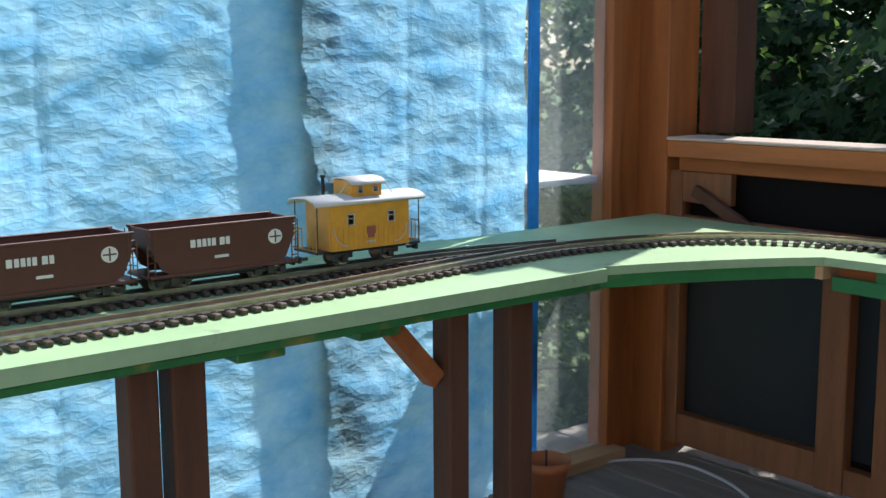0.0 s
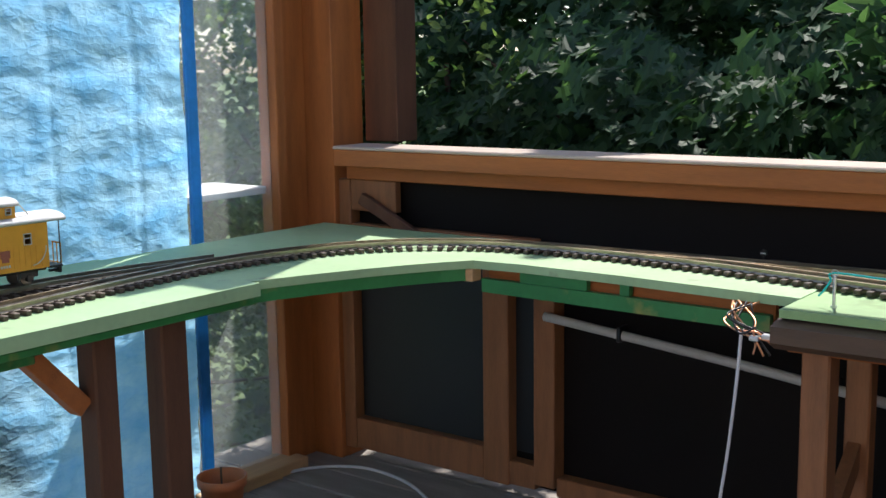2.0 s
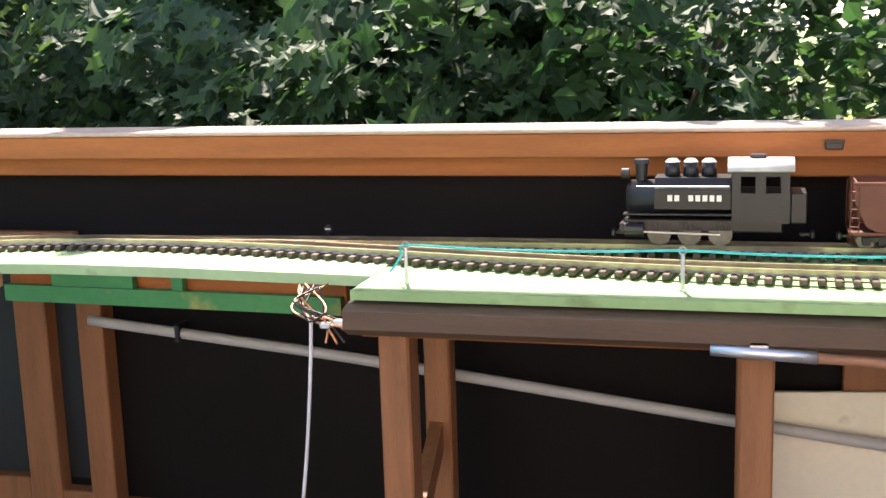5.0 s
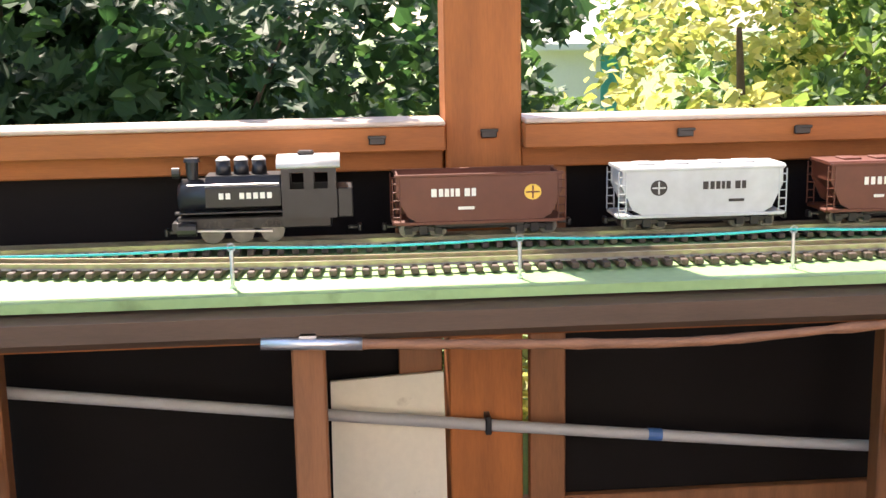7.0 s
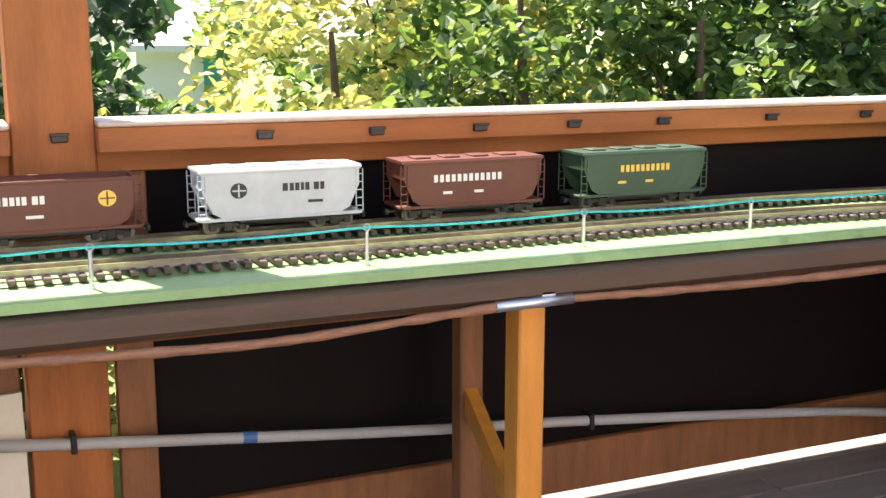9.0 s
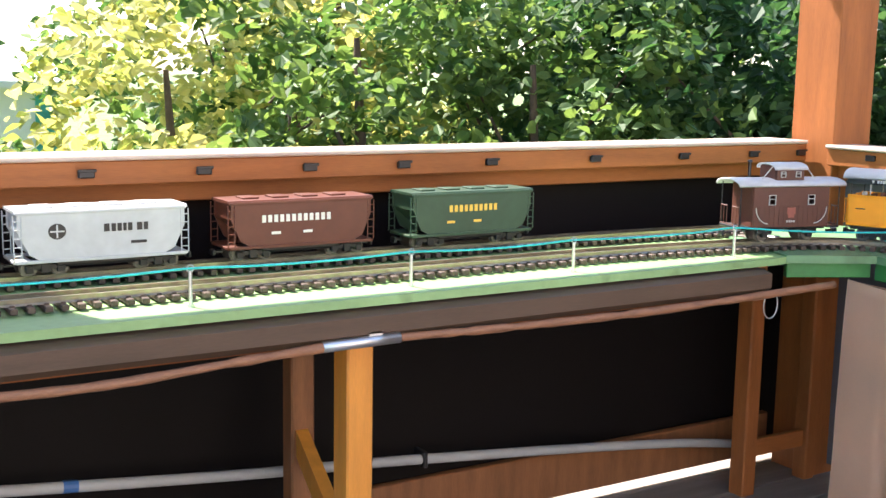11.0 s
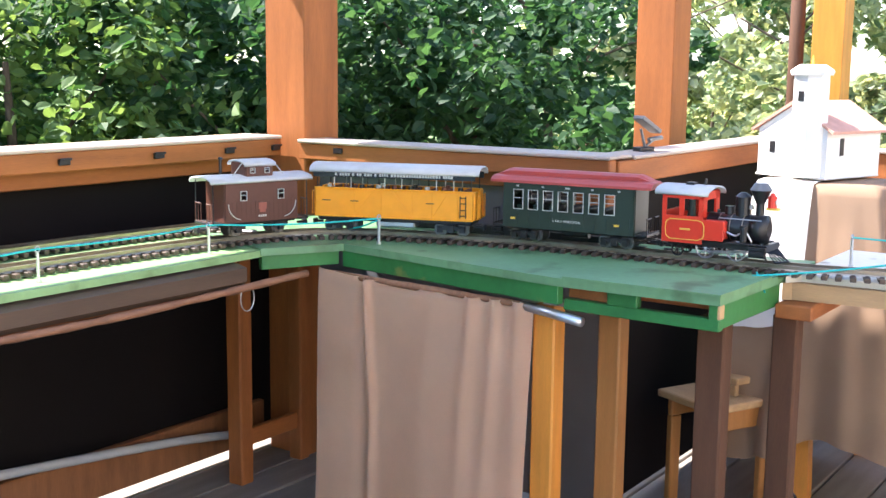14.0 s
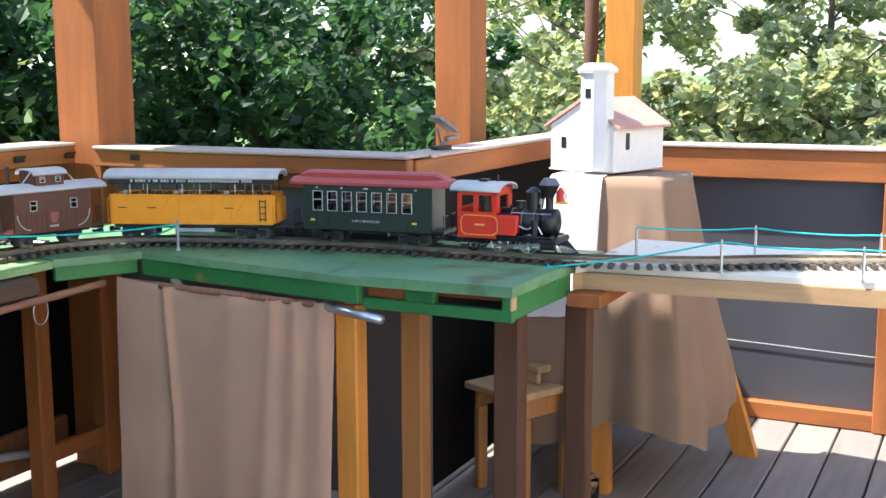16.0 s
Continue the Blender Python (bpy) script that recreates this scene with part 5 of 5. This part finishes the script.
def switch_machine(x, y, z, turn):
    t = thing("switch_machine", "small dark track switch machine beside the rails", "track switch", (x, y, z), turn, "track switches")
    part("base", cube(-0.06, 0.06, -0.017, 0.017, 0.0, 0.009, 0.002), TIE, t)
    part("cover", cube(-0.05, 0.02, -0.013, 0.013, 0.009, 0.017, 0.003), BLACK, t)
    part("stand", rod(bmesh.new(), (0.03, 0, 0.009), (0.03, 0, 0.026), 0.0025, seg=8), BLACK, t)
    bm = rod(bmesh.new(), (0.03, -0.004, 0.031), (0.03, 0.004, 0.031), 0.008, seg=14)
    part("target", bm, BLACK, t, "round black target with a pale bar")
    part("target_bar", cube(0.024, 0.036, -0.0055, 0.0055, 0.0295, 0.0325, 0.0), WHITE, t)
    return t


switch_machine(-0.505, 1.905, TOP, 180)
switch_machine(2.70, 1.70, TOP, 100)

# rope posts and twine
PINS = [(-0.255, 1.544), (0.214, 1.54), (0.685, 1.541), (1.151, 1.542), (1.587, 1.54), (1.974, 1.535), (2.438, 1.535), (2.785, 1.304)]
EAST_PINS = [(3.034, 0.042), (3.052, -0.245)]
BACK_PINS = [(3.20, 0.279), (3.295, 0.02), (3.288, -0.257)]


def rope_post(x, y, z=TOP):
    t = thing("rope_post", "slim galvanised steel eye post standing on the bench", "post", (x, y, z), 0, "rope posts")
    part("shaft", rod(bmesh.new(), (0, 0, 0), (0, 0, 0.062), 0.0034, seg=8), STEEL, t)
    bm = bmesh.new()
    for k in range(10):
        a, b = 2 * math.pi * k / 10, 2 * math.pi * (k + 1) / 10
        rod(bm, (0.006 * math.cos(a), 0, 0.067 + 0.006 * math.sin(a)), (0.006 * math.cos(b), 0, 0.067 + 0.006 * math.sin(b)), 0.0018, seg=5)
    part("eye", bm, STEEL, t)
    part("nut", rod(bmesh.new(), (0, 0, 0), (0, 0, 0.005), 0.006, seg=6), STEEL, t)
    return t


first = rope_post(*PINS[0])
for x, y in PINS[1:] + EAST_PINS + BACK_PINS:
    copy_thing(first, pose(x, y, TOP + (0.004 if x > 2.7 and y > 0.4 else 0)))


def twine(points, label):
    out = []
    for a, b in zip(points, points[1:]):
        for k in range(4):
            t = k / 4
            out.append((a[0] + (b[0] - a[0]) * t, a[1] + (b[1] - a[1]) * t, a[2] + (b[2] - a[2]) * t - 0.005 * 4 * t * (1 - t)))
    out.append(points[-1])
    ob = part("twine", strand(out, 0.0022, 6), TEAL, smooth=True)
    return tagged(ob, label, "rope")


H0 = TOP + 0.067
twine([(-0.285, 1.545, TOP + 0.02)] + [(x, y, H0) for x, y in PINS] + [(2.81, 1.42, TOP + 0.03)], "teal twine strung between the steel posts along the bench")
twine([(2.90, 0.40, TOP + 0.008)] + [(x, y, H0) for x, y in EAST_PINS] + [(3.08, -0.9, H0)], "teal twine strung along the unpainted bench")
twine([(x, y, H0) for x, y in BACK_PINS] + [(3.29, -0.9, H0)], "teal twine behind the track on the unpainted bench")
twine([(2.93, 0.40, TOP + 0.012), (2.90, 0.375, TOP + 0.0), (2.885, 0.365, TOP - 0.02)], "loose knotted end of teal twine")

# dark clips on the rails


def clip(x, y, z, turn=0):
    t = thing("rail_clip", "small black plastic cable clip fixed to the railing", "clip", (x, y, z), turn, "rail clips")
    part("body", cube(-0.016, 0.016, -0.008, 0.003, -0.008, 0.008, 0.002), BLACK, t)
    part("lip", cube(-0.018, 0.018, -0.012, -0.0085, 0.004, 0.010, 0.001), BLACK, t)
    return t


first = clip(0.465, 1.942, 0.952)
for x in (1.08, 1.32, 1.56, 1.794, 2.035, 2.35, 2.65, 2.91, 3.10):
    copy_thing(first, pose(x, 1.942, 0.953))
copy_thing(first, pose(0.69, 1.982, 0.957))
copy_thing(first, pose(3.117, 1.715, 0.952, 0, 0, 90))

# curtain rod of sticks joined by steel tubes, with the curtain
cr = thing("curtain_rod", "brown stick curtain rod joined by steel tubes under the bench", "curtain rod")
part("stick", strand([(0.41, 1.45, 0.678), (0.65, 1.45, 0.668), (0.95, 1.45, 0.66), (1.2, 1.45, 0.672), (1.37, 1.45, 0.68)], 0.0085, 8, 0.35), STICK, cr, "", True)
part("stick", strand([(1.50, 1.45, 0.682), (1.8, 1.45, 0.675), (2.1, 1.45, 0.673), (2.4, 1.45, 0.678), (2.66, 1.43, 0.69)], 0.0085, 8, 0.35), STICK, cr, "", True)
part("tube", rod(bmesh.new(), (0.262, 1.45, 0.685), (0.42, 1.45, 0.678), 0.0105, seg=14), STEEL, cr, "", True)
part("tube", rod(bmesh.new(), (1.357, 1.45, 0.680), (1.512, 1.45, 0.682), 0.0105, seg=14), STEEL, cr, "", True)
part("tube", rod(bmesh.new(), (2.685, 0.83, 0.682), (2.648, 0.665, 0.672), 0.0105, seg=14), STEEL, cr, "", True)
part("stick", strand([(2.70, 1.40, 0.69), (2.69, 1.1, 0.686), (2.685, 0.82, 0.682)], 0.0085, 8, 0.3), STICK, cr, "", True)
for x, y in ((0.335, 1.475), (1.462, 1.475), (2.70, 0.76)):
    part("bracket", cube(x - 0.014, x + 0.014, y - 0.03, y + 0.02, 0.69, 0.70, 0.001), STEEL, cr)


def curtain():
    nu, nv = 120, 24
    bm = bmesh.new()
    rows = []
    for j in range(nv + 1):
        v = j / nv
        row = []
        for i in range(nu + 1):
            u = i / nu
            fold = 0.016 * noise.noise((u * 2.6 + 0.3 * v, v * 0.7, 3.3)) + 0.0022 * noise.noise((u * 16, v * 5, 1.0))
            for c, w, deep, lean in ((0.25, 0.014, 0.018, 0.04), (0.22, 0.02, -0.012, 0.02), (0.56, 0.06, 0.010, -0.05), (0.75, 0.026, 0.018, -0.05), (0.84, 0.022, 0.014, -0.02), (0.95, 0.03, 0.014, 0.0)):
                fold += deep * math.exp(-((u - c - lean * v - 0.012 * noise.noise((v * 3, c * 9, 0))) / (w * (1 + 1.1 * v))) ** 2) * (1 - 0.35 * v)
            narrow = 0.012 * v * math.sin(v * 3)
            y = 1.415 - narrow - (0.615 - 2 * narrow) * u
            x = 2.688 - 0.012 * u - fold - 0.02 * v
            z = 0.703 - 0.012 * math.sin(u * 3.1) - 0.63 * v - 0.012 * u
            row.append(bm.verts.new((x, y, z)))
        rows.append(row)
    for a, b in zip(rows, rows[1:]):
        for i in range(nu):
            bm.faces.new((a[i], a[i + 1], b[i + 1], b[i]))
    bmesh.ops.solidify(bm, geom=bm.faces[:], thickness=0.003)
    return tagged(part("curtain", bm, CLOTH, smooth=True), "beige cotton curtain hanging in folds under the green bench", "curtain")


curtain()

# conduit, board, cables
pipe = thing("conduit", "pale grey plastic conduit sloping along the black panels", "pipe")
part("tube", strand([(-1.16, 1.965, 0.552), (-0.8, 1.965, 0.518), (-0.47, 1.965, 0.485), (0.29, 1.965, 0.395), (0.78, 1.965, 0.34), (1.40, 1.965, 0.275), (1.86, 1.965, 0.235), (2.65, 1.965, 0.150), (3.1, 1.965, 0.075)], 0.0125, 12), PVC, pipe, "", True)
for x, z in ((-0.93, 0.531), (-0.43, 0.481), (-0.38, 0.475), (0.68, 0.352), (1.87, 0.234)):
    part("clamp", cube(x - 0.006, x + 0.006, 1.948, 1.998, z - 0.018, z + 0.022, 0.002), BLACK, pipe)
part("tape", rod(bmesh.new(), (1.02, 1.965, 0.315), (1.05, 1.965, 0.312), 0.0135, seg=12), surface("blue_tape", (0.05, 0.15, 0.4), 0.5), pipe, "blue tape")
wb2 = slab([(0.352, 0.0), (0.598, 0.0), (0.592, 0.458), (0.356, 0.446)], 0.0, 0.012)
bmesh.ops.transform(wb2, matrix=pose(0, 2.012, 0.001, 90, 0, 0), verts=wb2.verts)
tagged(part("white_board", wb2, WHITEWOOD), "stained off-white board leaning against the railing", "board")
hc = part("hanging_cable", strand([(-0.42, 1.505, 0.70), (-0.425, 1.50, 0.60), (-0.44, 1.50, 0.45), (-0.465, 1.50, 0.25), (-0.47, 1.48, 0.01)], 0.0035, 8), CABLE, smooth=True)
tagged(hc, "thin pale grey cable hanging from the bench to the deck", "cable")
fc = part("floor_cable", strand([(-1.98, 1.62, 0.006), (-1.94, 1.82, 0.006), (-1.82, 1.93, 0.006), (-1.66, 1.93, 0.006), (-1.5, 1.86, 0.006), (-1.3, 1.7, 0.006)], 0.005, 8), CABLE, smooth=True)
tagged(fc, "pale grey cable lying in a loop on the deck", "cable")
wires = thing("wire_bundle", "tangle of black and bare copper wires below the bench", "wires", (-0.42, 1.51, 0.70))
rw = random.Random(3)
for k in range(9):
    pts = [(rw.uniform(-0.05, 0.01), rw.uniform(0.02, 0.08), 0.04), (rw.uniform(-0.05, 0.02), rw.uniform(-0.01, 0.02), rw.uniform(0.0, 0.03)), (rw.uniform(0.0, 0.04), rw.uniform(-0.02, 0.01), rw.uniform(-0.03, 0.0)), (rw.uniform(0.02, 0.07), rw.uniform(-0.02, 0.01), rw.uniform(-0.05, 0.01))]
    part("wire", strand(pts, 0.0022, 6), BLACK if k < 5 else COPPER, wires, "", True)
for k in range(3):
    part("terminal", cube(0.02 + 0.025 * k, 0.04 + 0.025 * k, -0.02, -0.005, -0.018 + 0.006 * k, -0.008 + 0.006 * k, 0.002), STEEL, wires)

# flower pot
pot = thing("flower_pot", "empty orange plastic flower pot standing on the deck", "pot", (-1.83, 1.40, 0.001))
prof = [(0.045, 0), (0.060, 0.11), (0.066, 0.11), (0.068, 0.135), (0.063, 0.135), (0.056, 0.10), (0.040, 0.015)]
part("shell", loft([[(r * math.cos(a), r * math.sin(a), z) for a in (2 * math.pi * k / 28 for k in range(28))] for r, z in prof]), TERRA, pot, "", True)
part("twig", rod(bmesh.new(), (0.0, 0.0, 0.02), (0.02, -0.02, 0.17), 0.003, seg=6), BARK, pot)

# table under a draped cloth, with the church on it
tb = thing("draped_table", "small wooden table with splayed legs under a cloth", "table", (3.80, 0.49, 0), 0)
part("tabletop", cube(-0.16, 0.16, -0.16, 0.16, 0.87, 0.89), RAW, tb)
for x, y, fx, fy in ((-0.12, 0.05, -0.20, 0.0), (0.10, 0.08, 0.40, -0.03), (0.10, -0.10, 0.29, -0.32), (0.0, 0.12, 0.22, 0.16)):
    bm = bmesh.new()
    a, b = Vector((x, y, 0.868)), Vector((fx, fy, 0.0))
    ring = ((-0.02, -0.035), (0.02, -0.035), (0.02, 0.035), (-0.02, 0.035))
    part("leg", loft([[(p.x + u, p.y + v, p.z) for u, v in ring] for p in (b, a)]), HONEY, tb)


def drape(name, label, material, first, last, fall, out):
    """A cloth over the table, round it from one angle to another."""
    n, rows_n = 144, 26
    whole = last - first >= 360
    rings = []
    for j in range(rows_n + 1):
        v = j / rows_n
        ring = []
        for i in range(n):
            a = math.radians(first + (last - first) * i / (n if whole else n - 1))
            c, s = math.cos(a), math.sin(a)
            sq = 1 / max(abs(c), abs(s)) ** 0.75
            f = math.sin(a * 9 + 1.2 * math.sin(a * 2)) * 0.5 + 0.5 * math.sin(a * 5 + 1)
            if v < 0.16:
                k = v / 0.16
                r, z = (0.175 * max(k, 0.01)) * sq, 0.900 - 0.006 * k ** 6
            else:
                k = (v - 0.16) / 0.84 * fall
                r = (0.175 + 0.10 * min(1, k * 1.15)) * sq * (0.98 + 0.02 * k) + (0.030 * f + 0.030 * noise.noise((c * 2.2, s * 2.2, 0.5 * k)) + 0.014 * noise.noise((c * 6, s * 6, k))) * k + 0.006 * math.sin(a * 21 + 3 * k) * k
                z = 0.894 - (0.715 + 0.05 * math.sin(a * 3 + 0.5) + 0.02 * noise.noise((c * 4, s * 4, 2))) * k
            r += out * min(1.0, v / 0.12)
            ring.append((3.78 + r * c + 0.004 * noise.noise((c * 3, s * 3, v * 5)), 0.49 + r * s * 1.02, z + out * 0.5))
        rings.append(ring)
    return tagged(part(name, loft(rings, whole, False), material, smooth=True), label, "tablecloth")


drape("table_cloth", "brown cotton cloth draped over the table down to its feet", CLOTH_BROWN, 0, 360, 1.0, 0.0)
drape("under_cloth", "white cotton cloth hanging over one side of the table", CLOTH_WHITE, 84, 178, 0.52, 0.007)
ch = thing("model_church", "white stucco model church with a tower and pink tiled roof", "model building", (3.80, 0.55, 0.906), 162.5)
ch.scale = (1.04, 1.04, 1.04)
part("base", cube(-0.125, 0.12, -0.11, 0.11, 0, 0.006), STUCCO, ch)
bm = loft([[(x, -0.105, 0.006), (x, 0.105, 0.006), (x, 0.105, 0.125), (x, 0.0, 0.188), (x, -0.105, 0.125)] for x in (-0.125, 0.115)])
part("wall", bm, STUCCO, ch)
for s in (-1, 1):
    part("roof", loft([[(x, 0, 0.200), (x, s * 0.125, 0.124), (x, s * 0.125, 0.117), (x, 0, 0.190)] for x in (-0.135, 0.122)]), TILEPINK, ch, "pink tiled roof slope")
rng_t = [(0.045 * math.cos(a), 0.045 * math.sin(a)) for a in (math.pi / 8 + math.pi / 4 * k for k in range(8))]
part("tower", loft([[(0.115 + x, y + 0.05, z) for x, y in rng_t] for z in (0.006, 0.265)]), STUCCO, ch, "white eight-sided tower")
part("tower_cornice", loft([[(0.115 + x * k, y * k + 0.05, z) for x, y in rng_t] for z, k in ((0.265, 1.18), (0.275, 1.25), (0.280, 1.15), (0.292, 0.75))]), STUCCO, ch)
part("finial", rod(bmesh.new(), (0.115, 0.05, 0.29), (0.115, 0.05, 0.315), 0.004, 0.002, seg=6), LINING, ch)
part("tower_window", cube(0.156, 0.1585, 0.042, 0.058, 0.20, 0.225, 0.0), BLACK, ch)
for y in (-0.06,):
    part("window", cube(0.113, 0.117, y - 0.008, y + 0.008, 0.062, 0.092, 0.0), BLACK, ch)
for x in (0.05,):
    for s in (-1, 1):
        part("window", cube(x - 0.008, x + 0.008, s * 0.105 - 0.002, s * 0.105 + 0.002, 0.06, 0.105, 0.0), BLACK, ch)

# step stool, jar, clamp lamp
st = thing("step_stool", "small unpainted two-step wooden stool in the corner", "stool", (3.52, 0.69, 0), -25)
part("lower_step", cube(-0.13, 0.10, -0.11, 0.11, 0.30, 0.32), RAW, st)
part("upper_step", cube(0.0, 0.13, -0.06, 0.10, 0.352, 0.372), RAW, st)
part("riser", cube(0.0, 0.015, -0.055, 0.095, 0.32, 0.352), RAW, st)
for s in (-1, 1):
    part("side_rail", cube(-0.10, 0.09, s * 0.09 - 0.009, s * 0.09 + 0.009, 0.245, 0.30), AMBER, st)
    for x in (-0.10, 0.06):
        part("leg", cube(x, x + 0.035, s * 0.09 - 0.011, s * 0.09 + 0.011, 0.0, 0.245), AMBER, st)
jar = thing("glass_jar", "clear glass jar standing on the deck", "jar", (3.511, 0.501, 0.003))
part("glass", loft([[(r * math.cos(a), r * math.sin(a), z) for a in (2 * math.pi * k / 20 for k in range(20))] for r, z in ((0.035, 0), (0.04, 0.01), (0.04, 0.06), (0.034, 0.07), (0.03, 0.068), (0.036, 0.055), (0.036, 0.012))]), glass_like("jar_glass", (0.9, 0.95, 0.95), 0.03, 1.45), jar, "", True)
cl = thing("clamp_lamp", "small grey metal clamp lamp fixed on the railing", "lamp", (3.40, 0.90, 0.976), -20)
bm = box(bmesh.new(), -0.045, 0.035, -0.02, 0.02, 0.05, 0.062, 0.002)
bmesh.ops.transform(bm, matrix=pose(0.0, 0, 0.02, 0, 30, 0), verts=bm.verts)
part("head", bm, SMOKE, cl)
bm = rod(bmesh.new(), (0.02, 0, 0.002), (0.0, 0, 0.06), 0.004, seg=6)
rod(bm, (0.0, 0, 0.002), (0.05, 0, 0.03), 0.004, seg=6)
rod(bm, (0.03, 0, 0.03), (0.08, 0, 0.035), 0.006, seg=6)
part("arm", bm, SMOKE, cl)
part("clamp", cube(-0.015, 0.04, -0.015, 0.015, 0.0, 0.012, 0.002), BLACK, cl)
loop = [(2.47 + 0.022 * math.cos(a), 1.445, 0.655 + 0.03 * math.sin(a)) for a in (0.5 * k for k in range(14))]
tagged(part("wire_loop", strand(loop, 0.0014, 6), STEEL, smooth=True), "thin steel wire loop hung on the curtain rod", "wire")

# deck planks
plank_meshes = []
for k in range(3):
    bm = box(bmesh.new(), 0, (2.337, 2.336, 2.335)[k], 0, 0.132, -0.034, 0, 0.003)
    me = bpy.data.meshes.new("plank")
    bm.to_mesh(me)
    bm.free()
    me.materials.append(DECK)
    plank_meshes.append(me)
for r in range(37):
    for c in range(3):
        o = new("plank", plank_meshes[c])
        o.location = (-2.28 + c * 2.34, 2.021 - 0.1385 * r, 0.001 * (r * 7 % 3))
        o.parent = floor
